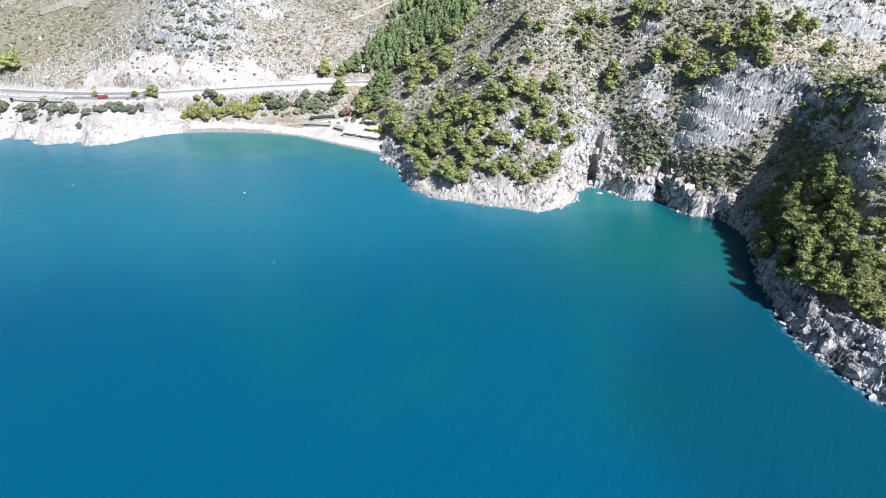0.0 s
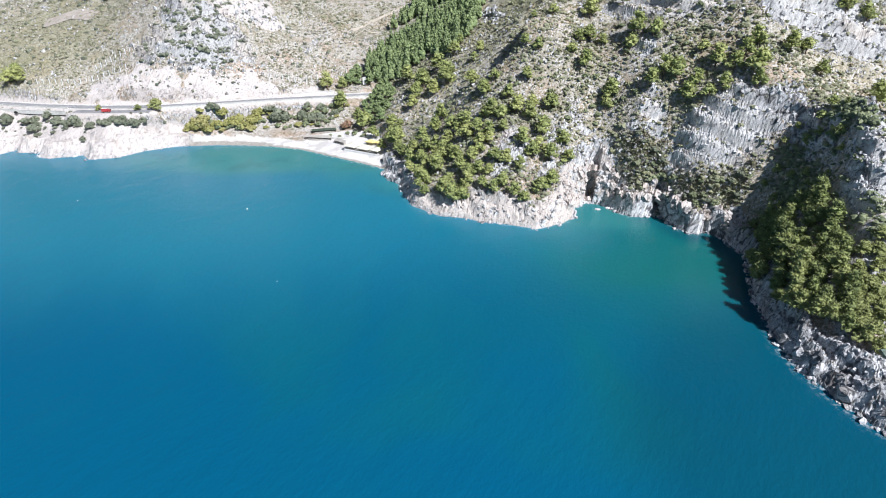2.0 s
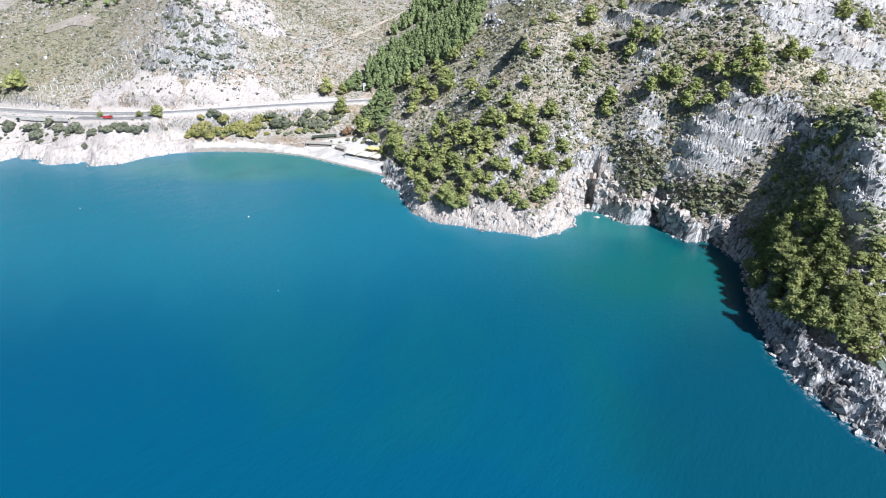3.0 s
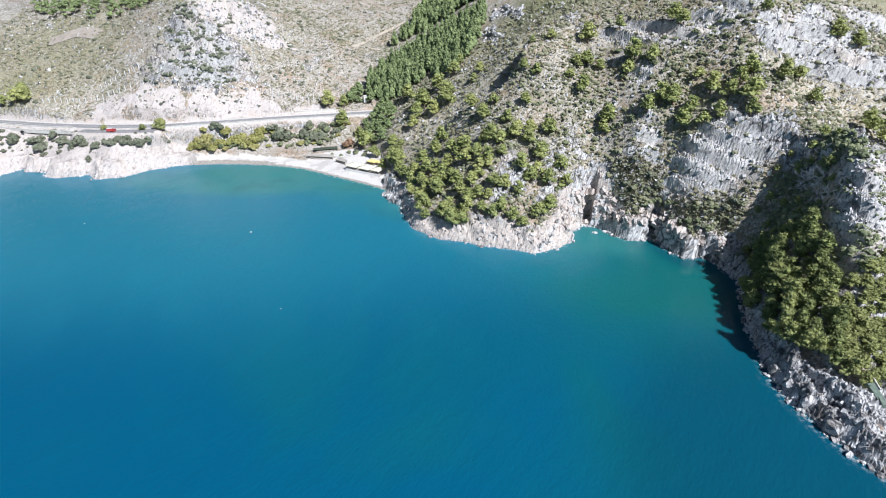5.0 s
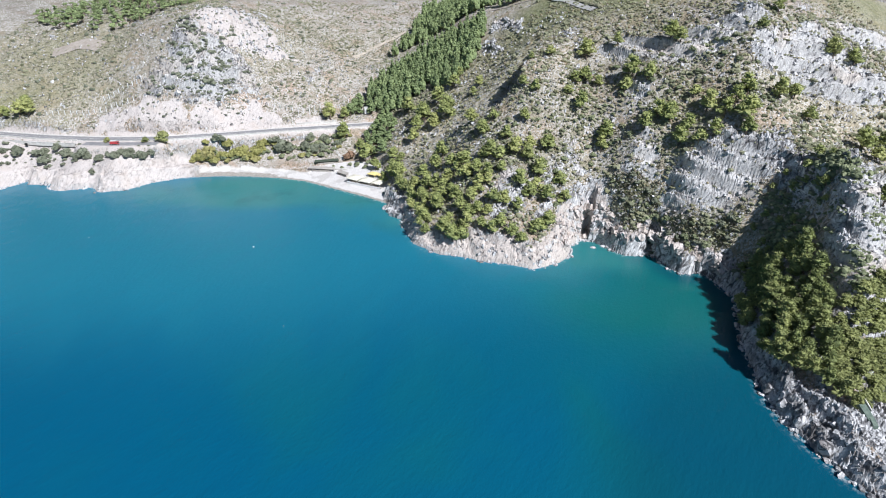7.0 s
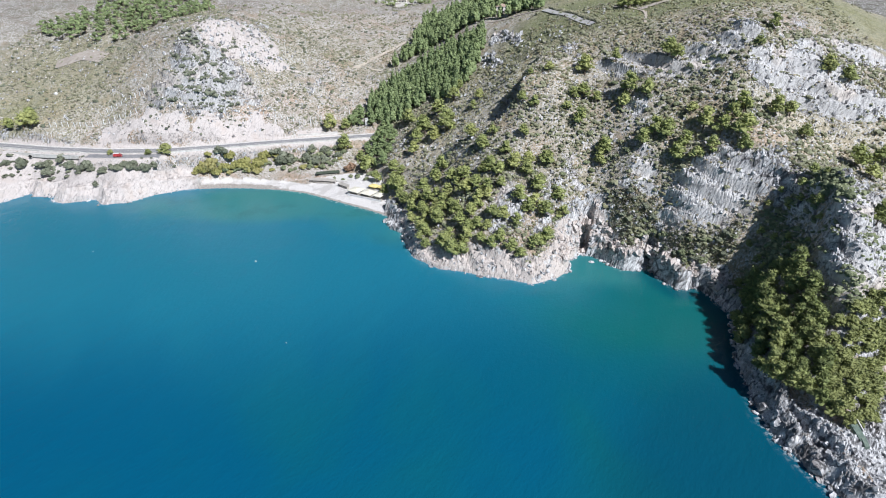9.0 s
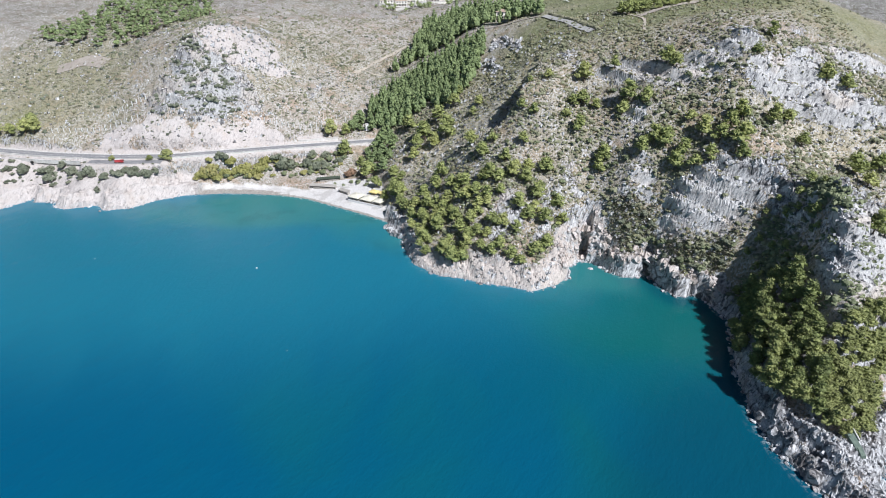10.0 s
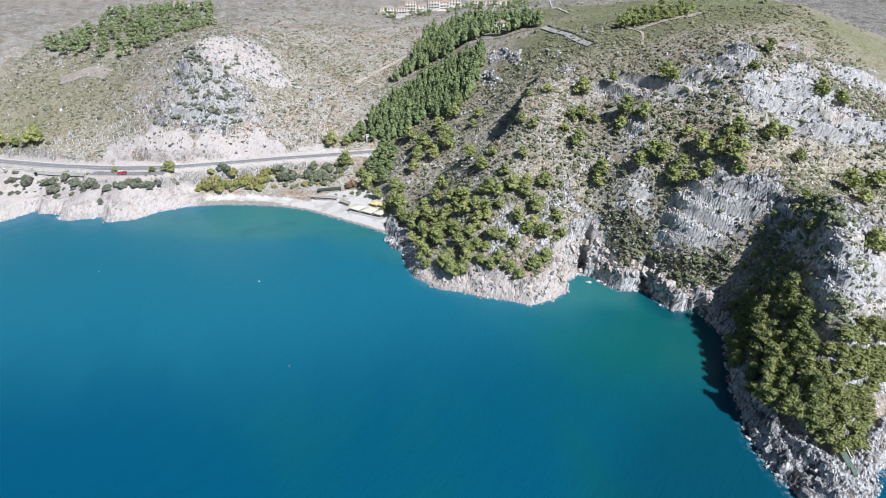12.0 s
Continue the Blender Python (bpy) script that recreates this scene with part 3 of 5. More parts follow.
SCREEN = material_plain("dark_green_shade_net", (0.05, 0.065, 0.05), (0.09, 0.11, 0.08), 0.9, scale=2)
FIELD = material_plain("reddish_terrace_soil", (0.35, 0.305, 0.265), (0.45, 0.40, 0.355), 0.95, scale=0.4)
STUCCO = material_plain("cream_stucco", (0.78, 0.74, 0.70), (0.86, 0.83, 0.79), 0.85, scale=0.5)
TILE = material_plain("terracotta_tiles", (0.42, 0.30, 0.24), (0.54, 0.42, 0.35), 0.8, scale=1.0)
GLASS = material_plain("dark_window_glass", (0.03, 0.035, 0.04), (0.05, 0.055, 0.06), 0.12, scale=0.5, relief=0.0)
CANVAS = material_plain("cream_canvas", (0.72, 0.68, 0.56), (0.80, 0.77, 0.66), 0.8, scale=1.0)
YELLOW = material_plain("yellow_canvas", (0.74, 0.60, 0.22), (0.82, 0.70, 0.34), 0.8, scale=1.0)
TIMBER = material_plain("weathered_timber", (0.36, 0.33, 0.30), (0.50, 0.47, 0.43), 0.85, scale=3)
RED = material_plain("red_lacquer", (0.42, 0.05, 0.055), (0.50, 0.075, 0.08), 0.35, scale=2, relief=0.05)
RUBBER = material_plain("black_rubber", (0.02, 0.02, 0.02), (0.04, 0.04, 0.04), 0.8)
WHITE = material_plain("white_lacquer", (0.74, 0.74, 0.73), (0.80, 0.80, 0.79), 0.45, relief=0.05)


# ---------------------------------------------------------------- mesh tools
rnd = random.Random(7)


def icosphere(level):
    bm = bmesh.new()
    bmesh.ops.create_icosphere(bm, subdivisions=level, radius=1.0)
    v = np.array([p.co[:] for p in bm.verts])
    t = [tuple(p.index for p in q.verts) for q in bm.faces]
    bm.free()
    return v, t


ICO1, ICO2 = icosphere(1), icosphere(2)


def dome(ball, low):
    """The upper part of a ball: what rests on the ground needs no underside."""
    v, t = ball
    return v, [q for q in t if np.mean([v[k][2] for k in q]) > low]


DOME1, DOME2 = dome(ICO1, -0.6), dome(ICO2, -0.35)


class Soup:
    """Vertices and faces of one mesh."""

    def __init__(self):
        self.v, self.f = [], []

    def add(self, verts, faces):
        n = len(self.v)
        self.v.extend(tuple(map(float, p)) for p in verts)
        self.f.extend(tuple(n + k for k in q) for q in faces)
        return self

    def box(self, centre, size, turn=0.0, taper=1.0):
        c, s = math.cos(radians(turn)), math.sin(radians(turn))
        out = []
        for dz in (-0.5, 0.5):
            k = taper if dz > 0 else 1.0
            for dx, dy in ((-0.5, -0.5), (0.5, -0.5), (0.5, 0.5), (-0.5, 0.5)):
                x, y = dx * size[0] * k, dy * size[1] * k
                out.append((centre[0] + c * x - s * y, centre[1] + s * x + c * y, centre[2] + dz * size[2]))
        return self.add(out, [(3, 2, 1, 0), (4, 5, 6, 7), (0, 1, 5, 4), (1, 2, 6, 5), (2, 3, 7, 6), (3, 0, 4, 7)])

    def tube(self, a, b, ra, rb, n=7):
        a, b = Vector(a), Vector(b)
        q = (b - a).to_track_quat("Z", "Y")
        ring = [q @ Vector((math.cos(6.2832 * k / n), math.sin(6.2832 * k / n), 0)) for k in range(n)]
        out = [a + ra * p for p in ring] + [b + rb * p for p in ring]
        return self.add(out, [(k, (k + 1) % n, n + (k + 1) % n, n + k) for k in range(n)] + [tuple(range(n - 1, -1, -1)), tuple(range(n, 2 * n))])

    def block(self, centre, size, r=rnd):
        """A broken, angular stone."""
        q = Euler((r.uniform(-0.7, 0.7), r.uniform(-0.7, 0.7), r.uniform(0, 6.28))).to_matrix()
        out = []
        for dz in (-1, 1):
            for dx, dy in ((-1, -1), (1, -1), (1, 1), (-1, 1)):
                k = r.uniform(0.45, 1.0)
                out.append(Vector(centre) + q @ Vector((dx * size[0] * k, dy * size[1] * r.uniform(0.5, 1), dz * size[2] * r.uniform(0.55, 1))))
        return self.add(out, [(3, 2, 1, 0), (4, 5, 6, 7), (0, 1, 5, 4), (1, 2, 6, 5), (2, 3, 7, 6), (3, 0, 4, 7)])

    def lump(self, centre, size, level=1, rough=0.25, r=rnd, open_base=False):
        v, t = (DOME1 if level == 1 else DOME2) if open_base else (ICO1 if level == 1 else ICO2)
        jit = np.array([1 + rough * (2 * r.random() - 1) for _ in range(len(v))])[:, None]
        a = r.random() * 6.28
        c, s = math.cos(a), math.sin(a)
        p = v * jit * np.array(size)
        p = np.column_stack([c * p[:, 0] - s * p[:, 1], s * p[:, 0] + c * p[:, 1], p[:, 2]]) + np.array(centre)
        return self.add(p, t)

    def mesh(self, name, material, smooth=False):
        me = bpy.data.meshes.new(name)
        me.from_pydata(self.v, [], self.f)
        me.materials.append(material)
        if smooth:
            me.polygons.foreach_set("use_smooth", np.ones(len(me.polygons), bool))
        me.update()
        return me


def part(name, soup, material, parent, label="", smooth=False):
    ob = new(name, soup.mesh(name, material, smooth) if isinstance(soup, Soup) else soup)
    ob.parent = parent
    return tagged(ob, label) if label else ob


def thing(name, label, category, group="", at=None):
    ob = tagged(new(name), label, category, group)
    ob.empty_display_size = 0.1
    if at is not None:
        ob.matrix_basis = at
    return ob


def ground_at(x, y):
    return float(land(np.array([float(x)]), np.array([float(y)]))[0][0])


def grid_mesh(name, xs, ys, zfun, keep, material, layers, angular=None):
    """A sheet over the lines xs, ys. zfun gives places and layers of values; angular names the layer whose ground is all facets."""
    gx, gy = np.meshgrid(xs, ys)
    px, py, pz, values, mask = zfun(gx, gy)
    ny, nx = gx.shape
    idx = np.arange(nx * ny).reshape(ny, nx)
    quads = np.stack([idx[:-1, :-1], idx[:-1, 1:], idx[1:, 1:], idx[1:, :-1]], -1).reshape(-1, 4)
    if keep:
        quads = quads[mask.ravel()[quads].any(1)]
    used = np.zeros(nx * ny, bool)
    used[quads.ravel()] = True
    order = np.cumsum(used) - 1
    quads = order[quads]
    co = np.column_stack([px.ravel(), py.ravel(), pz.ravel()])[used]
    me = bpy.data.meshes.new(name)
    me.vertices.add(len(co))
    me.vertices.foreach_set("co", co.ravel().astype(np.float32))
    me.loops.add(quads.size)
    me.loops.foreach_set("vertex_index", quads.ravel().astype(np.int32))
    me.polygons.add(len(quads))
    me.polygons.foreach_set("loop_start", np.arange(0, quads.size, 4, dtype=np.int32))
    soft = np.ones(len(quads), bool)
    if angular:
        soft = values[layers.index(angular)].ravel()[used][quads].mean(1) < 0.45
    me.polygons.foreach_set("use_smooth", soft)
    me.materials.append(material)
    for key, val in zip(layers, values):
        me.attributes.new(key, "FLOAT", "POINT").data.foreach_set("value", val.ravel()[used].astype(np.float32))
    me.update(calc_edges=True)
    me.validate()
    return new(name, me)


def spaced(*stretches):
    """Lines from stretches (start, end, first step, last step)."""
    out = []
    for a, b, s, e in stretches:
        p = a
        while p < b - 1e-6:
            out.append(p)
            p += s + (e - s) * (p - a) / (b - a)
    return np.array(out + [stretches[-1][1]])


# ---------------------------------------------------------------- ground and sea
def ground_sheet(x, y):
    z, d, rock, pale, sand, bench = land(x, y)
    jag = np.clip(rock + 0.5 * pale, 0, 1) * smoothstep(0, 2, d) * (1 - bench)
    px = x + jag * 0.5 * fbm(x, y, 3.0, 2, 71)
    py = y + jag * 0.5 * fbm(x, y, 3.0, 2, 77)
    lush = np.maximum(0.95 * near(x, y, 140, 435, 112, 62, 6), 0.9 * near(x, y, 190, 570, 150, 150))
    lush = np.maximum(lush, 0.6 * patch(THICKET, x, y, 3))
    lush = np.maximum(lush, 0.1 * near(x, y, -90, 500, 50, 60, 40))
    lush = np.maximum(lush, 0.62 * near(x, y, -295, 465, 85, 55))
    lush = np.maximum(lush, 0.7 * near(x, y, 285, 400, 95, 75))
    lush = np.maximum(lush, 0.25 * near(x, y, 45, 330, 50, 50)) * (1 - bench)
    straw = grassy(x, y) * (1 - bench) * (1 - 0.6 * np.clip(rock, 0, 1))
    wet = np.maximum(smoothstep(2.6, 0.6, d), smoothstep(-85, -130, x) * smoothstep(6.5, 3.5, d))
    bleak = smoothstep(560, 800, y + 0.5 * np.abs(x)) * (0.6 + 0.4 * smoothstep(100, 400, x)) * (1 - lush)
    aged = np.clip(0.62 * patch(CRAG, x + 6 * fbm(x, y, 9, 3, 72), y + 6 * fbm(x, y, 9, 3, 73), 5) + 0.25 * smoothstep(0.0, 0.5, fbm(x, y, 60, 3, 151)), 0, 1)
    return px, py, z, (rock * (1 - bench), np.maximum(pale * (1 - bench), 0.8 * bench), sand, lush, bleak, aged, straw, wet, slabs(x, y)), d > -18


GROUND_X = spaced((-2600, -700, 90, 22), (-700, -340, 20, 2.0), (-340, -20, 1.5, 0.95), (-20, 105, 0.85, 0.8), (105, 165, 0.5, 0.5), (165, 235, 0.7, 0.9), (235, 420, 1.2, 9), (420, 2600, 12, 100))
GROUND_Y = spaced((105, 240, 0.55, 0.55), (240, 330, 0.65, 0.8), (330, 480, 0.85, 1.3), (480, 700, 1.5, 4.5), (700, 3600, 5, 95))
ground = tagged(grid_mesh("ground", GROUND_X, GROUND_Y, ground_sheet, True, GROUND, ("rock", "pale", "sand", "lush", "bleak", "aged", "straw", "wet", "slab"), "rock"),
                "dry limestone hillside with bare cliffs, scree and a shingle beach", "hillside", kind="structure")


def sea_sheet(x, y):
    d = -inland(x, y)
    cove = 0.6 * smoothstep(-150, 70, x - 0.3 * (y - 200)) * smoothstep(70, 190, y) * smoothstep(370, 280, y) + 0.5 * near(x, y, 86, 246, 44, 42, 25)
    shoal = 0.75 * near(x, y, -105, 358, 85, 30, 3) + 0.45 * near(x, y, -40, 325, 28, 30) + 0.3 * near(x, y, 78, 272, 22, 16) + 0.3 * smoothstep(34, 4, d) * smoothstep(-40, -10, x) * smoothstep(110, 80, x)
    # bay: shallow water, with sky reflection and haze put into the brighter far colour
    bay = smoothstep(140, 300, y - 0.12 * x) * smoothstep(125, 20, x)
    surf = smoothstep(1.6, 0.2, d) * np.where((x > 100) & (y < 170), 0.75, np.where(x < -170, 0.4, np.where(x > -34, 0.3, 0.6)))
    surf = np.maximum(surf, smoothstep(4, 1, d) * 0.45 * near(x, y, 112, 145, 9, 28))
    # darker water: an oval off the spur and a strip along its shore
    dark_sea = np.maximum(near(x, y, 96, 130, 44, 62, -12), 0.9 * smoothstep(14, 3, d) * near(x, y, 110, 190, 30, 90))
    return x, y, 0 * x, (np.clip(d, 0, 60) / 60, cove, np.clip(shoal, 0, 1), surf, bay, dark_sea), d > -6


SEA_X = spaced((-4500, -340, 400, 20), (-340, 250, 2.3, 2.0), (250, 4500, 20, 400))
SEA_Y = spaced((-4500, 90, 400, 10), (90, 395, 2.2, 2.2), (395, 700, 8, 40))
water = tagged(grid_mesh("water", SEA_X, SEA_Y, sea_sheet, True, WATER, ("depth", "cove", "shoal", "surf", "bay", "dark_sea")),
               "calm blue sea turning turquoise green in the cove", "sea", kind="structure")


# ---------------------------------------------------------------- road and walls
def offset_line(points, side):
    p = np.array(points, float)
    d = np.gradient(p[:, :2], axis=0)
    d /= np.linalg.norm(d, axis=1)[:, None]
    q = p.copy()
    q[:, 0] += side * d[:, 1]
    q[:, 1] -= side * d[:, 0]
    return q


def resample(points, gap):
    p = np.array(points, float)
    s = np.concatenate([[0], np.cumsum(np.linalg.norm(np.diff(p[:, :2], axis=0), axis=1))])
    n = max(2, int(s[-1] / gap) + 1)
    t = np.linspace(0, s[-1], n)
    out = np.column_stack([np.interp(t, s, p[:, k]) for k in range(p.shape[1])])
    for _ in range(3):
        out[1:-1] = (out[:-2] + 2 * out[1:-1] + out[2:]) / 4
    return out


def strip(line, inner, outer, low, high):
    """A solid band along a line between two offsets and two levels over it."""
    a, b = offset_line(line, inner), offset_line(line, outer)
    s, n = Soup(), len(line)
    for lev in (low, high):
        s.v += [(x, y, z + lev) for x, y, z in a] + [(x, y, z + lev) for x, y, z in b]
    for k in range(n - 1):
        s.f += [(2 * n + k, 2 * n + k + 1, 3 * n + k + 1, 3 * n + k), (k, k + 1, 2 * n + k + 1, 2 * n + k),
                (n + k + 1, n + k, 3 * n + k, 3 * n + k + 1)]
    s.f += [(0, 2 * n, 3 * n, n), (n - 1, 2 * n - 1, 4 * n - 1, 3 * n - 1)]
    return s


road_line = resample([p for p in ROAD if p[0] > -430], 4)
road = tagged(new("road", strip(road_line, -3.9, 3.9, -0.6, 0.0).mesh("road", ASPHALT)), "two-lane coast road of worn grey asphalt", "road", kind="structure")
for name, a in (("edge_line", -3.6), ("edge_line", 3.45), ("centre_line", -0.07)):
    part(name, strip(road_line, a, a + 0.16, 0.0, 0.006), PAINT, road)
for a, e in ((-5.6, -3.92), (3.92, 5.05)):
    part("verge", strip(road_line, a, e, -0.6, 0.05), CONCRETE, road, "pale concrete verge")
lay = Soup()
for k in range(8):
    for j in range(2):
        lay.box((-229 + 6 * k, 385.6 + 3.2 * j + 0.1 * (k - 3.5) ** 2, 20.60), (6.02, 3.22, 0.24))
tagged(new("lay_by", lay.mesh("lay_by", ASPHALT)), "grey asphalt lay-by below the coast road", "lay-by", kind="structure")



def stretch_of(a, b):
    return np.array([p for p in road_line if a <= p[0] <= b])


def parapet(a, b, low):
    w = thing("parapet_wall", "pale concrete parapet wall along the coast road", "wall", "parapets of the road")
    line = stretch_of(a, b)
    part("wall", strip(line, 5.2, 5.6, low, 0.75), CONCRETE, w)
    part("coping", strip(line, 5.1, 5.7, 0.75, 0.9), CONCRETE, w)
    for p in offset_line(line, 5.4)[::3]:
        part("pilaster", Soup().box((p[0], p[1] - 0.35, p[2] + (low + 0.7) / 2), (0.5, 0.35, 0.7 - low)), CONCRETE, w)
    return w


parapet(-186, -50, -2.5)
parapet(-305, -236, -1.2)
low_wall = thing("retaining_wall", "whitewashed retaining wall under the road", "wall")
line = stretch_of(-292, -236)
part("wall", strip(line, 8.2, 8.6, -3.2, -0.9), CONCRETE, low_wall)
part("terrace", strip(line, 5.7, 8.2, -1.6, -1.15), CONCRETE, low_wall, "pale paved strip")
part("coping", strip(line, 8.1, 8.7, -0.9, -0.7), CONCRETE, low_wall)
# black fan on the wall stands in for the shade inside the arch
arch = Soup()
for k in range(8):
    a, b = math.pi * k / 8, math.pi * (k + 1) / 8
    arch.add([(-273.2 + 1.1 * math.cos(q), y, 18.3 + 1.3 * math.sin(q)) for y in (394.05, 393.55) for q in (a, b)] + [(-273.2, 393.55, 17.6)],
             [(0, 1, 3, 2), (2, 3, 4)])
part("culvert", arch, RUBBER, low_wall, "arched culvert mouth, its inner shade a flat black sheet")
upper_wall = thing("retaining_wall", "pale concrete wall at the foot of the cutting", "wall")
part("wall", strip(stretch_of(-104, -72), -7.6, -7.0, -0.5, 2.0), CONCRETE, upper_wall)
part("coping", strip(stretch_of(-104, -72), -7.8, -6.8, 2.0, 2.2), CONCRETE, upper_wall)
rail = thing("guard_rail", "galvanised steel guard rail on posts beside the road", "guard rail")
line = stretch_of(-236, -186)
part("beam", strip(line, 4.85, 4.95, 0.45, 0.8), STEEL, rail)
for p in offset_line(line, 5.02):
    part("post", Soup().box((p[0], p[1], p[2] + 0.3), (0.1, 0.12, 1.0)), STEEL, rail)


def draped(name, points, width, material, label, category, lift=0.12, wear=0.3):
    """A track laid on the ground."""
    line = resample([(x, y, 0) for x, y in points], 3)
    a, b = offset_line(line, width / 2), offset_line(line, -width / 2)
    s, n = Soup(), len(line)
    rows = [a * (1 - k / 3) + b * k / 3 for k in range(4)]
    levels = [land(r[:, 0], r[:, 1])[0] for r in rows]
    if wear == 0:
        levels = [np.convolve(np.pad(z, 2, "edge"), np.ones(5) / 5, "valid") for z in levels]
    for r, z in zip(rows, levels):
        s.v += [(x + wear * rnd.uniform(-1, 1), y + wear * rnd.uniform(-1, 1), h + lift) for (x, y, _), h in zip(r, z)]
    s.f += [(j * n + k, j * n + k + 1, (j + 1) * n + k + 1, (j + 1) * n + k) for j in range(3) for k in range(n - 1)]
    return tagged(new(name, s.mesh(name, material, True)), label, category, kind="structure")


draped("path", [(-72, 521), (-64, 537), (-50, 549), (-31, 565)], 3.0, TRACK, "dusty dirt track across the dry valley slope", "track", 0.5)
draped("path", [(-66, 531), (-59, 526), (-50, 521)], 2.0, TRACK, "short dirt spur of the valley track", "track", 0.5)
draped("path", [(-36, 519), (-22, 529), (-10, 523), (8, 511), (21, 505), (34, 501), (50, 487), (62, 481), (70, 476)], 2.6, FIELD, "grey dirt track in the shade of the plantation", "track", 0.4)
draped("road_lane", [(73, 470), (78, 452), (83, 432), (87, 414), (91, 396)], 4.5, LANE, "narrow grey lane along the hilltop", "lane", 0.75, 0.0)
draped("path", [(122, 408), (143, 416), (170, 431)], 5.0, FIELD, "reddish earth terrace on the plateau", "terrace", 0.6)
draped("path", [(132, 816), (124, 753), (106, 600), (100, 530), (98, 512)], 1.5, CONCRETE, "pale winding dirt track on the far plateau", "track", 0.8)
draped("path", [(110, 428), (118, 414), (124, 400), (116, 374)], 1.6, TRACK, "narrow pale footpath over the plateau", "footpath", 0.4)
draped("path", [(146, 341), (153, 345), (161, 350), (165, 346)], 1.6, TRACK, "pale footpath at the cliff top", "footpath", 0.4)
draped("path", [(-293, 484), (-274, 489), (-252, 478)], 11, FIELD, "abandoned reddish terrace on the slope", "terrace", 0.5)

# ---------------------------------------------------------------- pines
def sprig(crown, base, q, length, width, r):
    """One pointed spray of needles."""
    side = q.orthogonal().normalized()
    side.rotate(Matrix.Rotation(r.uniform(0, 6.28), 3, q))
    crown.add([base - side * width, base + side * width, base + q * length], [(0, 1, 2)])


def pine_meshes(seed, lobes, tall, spread, needles):
    """Trunk with limbs, and a rugged crown of lobes, each a cushion of small tufts and sprays; the crown is about 1 m in radius before scaling."""
    r = random.Random(seed)
    trunk, crown = Soup(), Soup()
    lean = (r.uniform(-0.2, 0.2), r.uniform(-0.2, 0.2))
    mid = (lean[0] * 0.6, lean[1] * 0.6, tall * 0.5)
    trunk.tube((0, 0, -0.35), mid, 0.075, 0.055)
    trunk.tube(mid, (lean[0], lean[1], tall * 0.84), 0.055, 0.02)
    turn, flat = r.uniform(0, 6.28), r.uniform(0.75, 1.0)
    for k in range(lobes):
        u = k / max(1, lobes - 1)
        a = turn + 2.4 * k + r.uniform(-0.5, 0.5)
        out = spread * (0.66 - 0.6 * u ** 1.4) * r.uniform(0.7, 1.2)
        c = Vector((lean[0] + out * math.cos(a), lean[1] + out * math.sin(a) * flat, tall * (0.33 + 0.56 * u) + r.uniform(-0.12, 0.12)))
        wide = spread * r.uniform(0.44, 0.62) * (1.1 - 0.25 * u)
        trunk.tube((lean[0] * 0.8, lean[1] * 0.8, max(0.2, c.z - 0.45)), c, 0.028, 0.012, 4)
        crown.lump(c, (wide * 0.85, wide * 0.8, wide * 0.5), 1, 0.2, r)
        for _ in range(9):
            q = Vector((r.gauss(0, 1), r.gauss(0, 1), r.gauss(0.5, 0.7))).normalized()
            p = c + Vector((q.x * wide, q.y * wide, max(-0.2, q.z) * wide * 0.72)) * r.uniform(0.78, 1.02)
            s = wide * r.uniform(0.22, 0.4)
            crown.lump(p, (s * r.uniform(0.9, 1.6), s * r.uniform(0.6, 1.0), s * r.uniform(0.45, 0.9)), 1, 0.5, r)
        for _ in range(needles):
            q = Vector((r.gauss(0, 1), r.gauss(0, 1), abs(r.gauss(0.4, 0.8)))).normalized()
            sprig(crown, c + Vector((q.x, q.y, q.z * 0.72)) * wide * r.uniform(0.9, 1.2), q, wide * r.uniform(0.2, 0.62), wide * r.uniform(0.05, 0.13), r)
    return trunk, crown


def slim_pine(seed, tall, spread, needles):
    """A close-grown pine: bare stem below, a narrow ragged crown that runs out in a point."""
    r = random.Random(seed)
    trunk, crown = Soup(), Soup()
    trunk.tube((0, 0, -0.3), (0.03, 0.02, tall * 0.9), 0.06, 0.02, 5)
    low, tiers = tall * r.uniform(0.26, 0.36), 7
    for k in range(tiers):
        u = k / (tiers - 1)
        wide = spread * (0.62 - 0.42 * u) * r.uniform(0.85, 1.15)
        for j in range(4 if u < 0.5 else 3 if u < 0.9 else 1):
            a = 2.1 * j + 1.3 * k + r.uniform(-0.4, 0.4)
            out = wide * (0.7 if u < 0.9 else 0.0)
            p = Vector((out * math.cos(a), out * math.sin(a), low + (tall - low) * u + r.uniform(-0.1, 0.1)))
            s = wide * r.uniform(0.62, 0.9)
            crown.lump(p, (s, s * r.uniform(0.75, 1), s * r.uniform(0.8, 1.25)), 1, 0.38, r)
            for _ in range(needles):
                q = Vector((r.gauss(0, 1), r.gauss(0, 1), abs(r.gauss(0.5, 0.6)))).normalized()
                sprig(crown, p + q * s * 0.8, q, s * r.uniform(0.3, 0.8), s * 0.14, r)
    return trunk, crown


def tree_kind(name, label, category, meshes, leaf, leaf_label):
    """First of its kind, to be copied."""
    trunk, crown = meshes
    t = thing(name, label, category)
    part("trunk", trunk, BARK, t, smooth=True)
    part("crown", crown.mesh("crown", leaf), leaf, t, leaf_label)
    return t


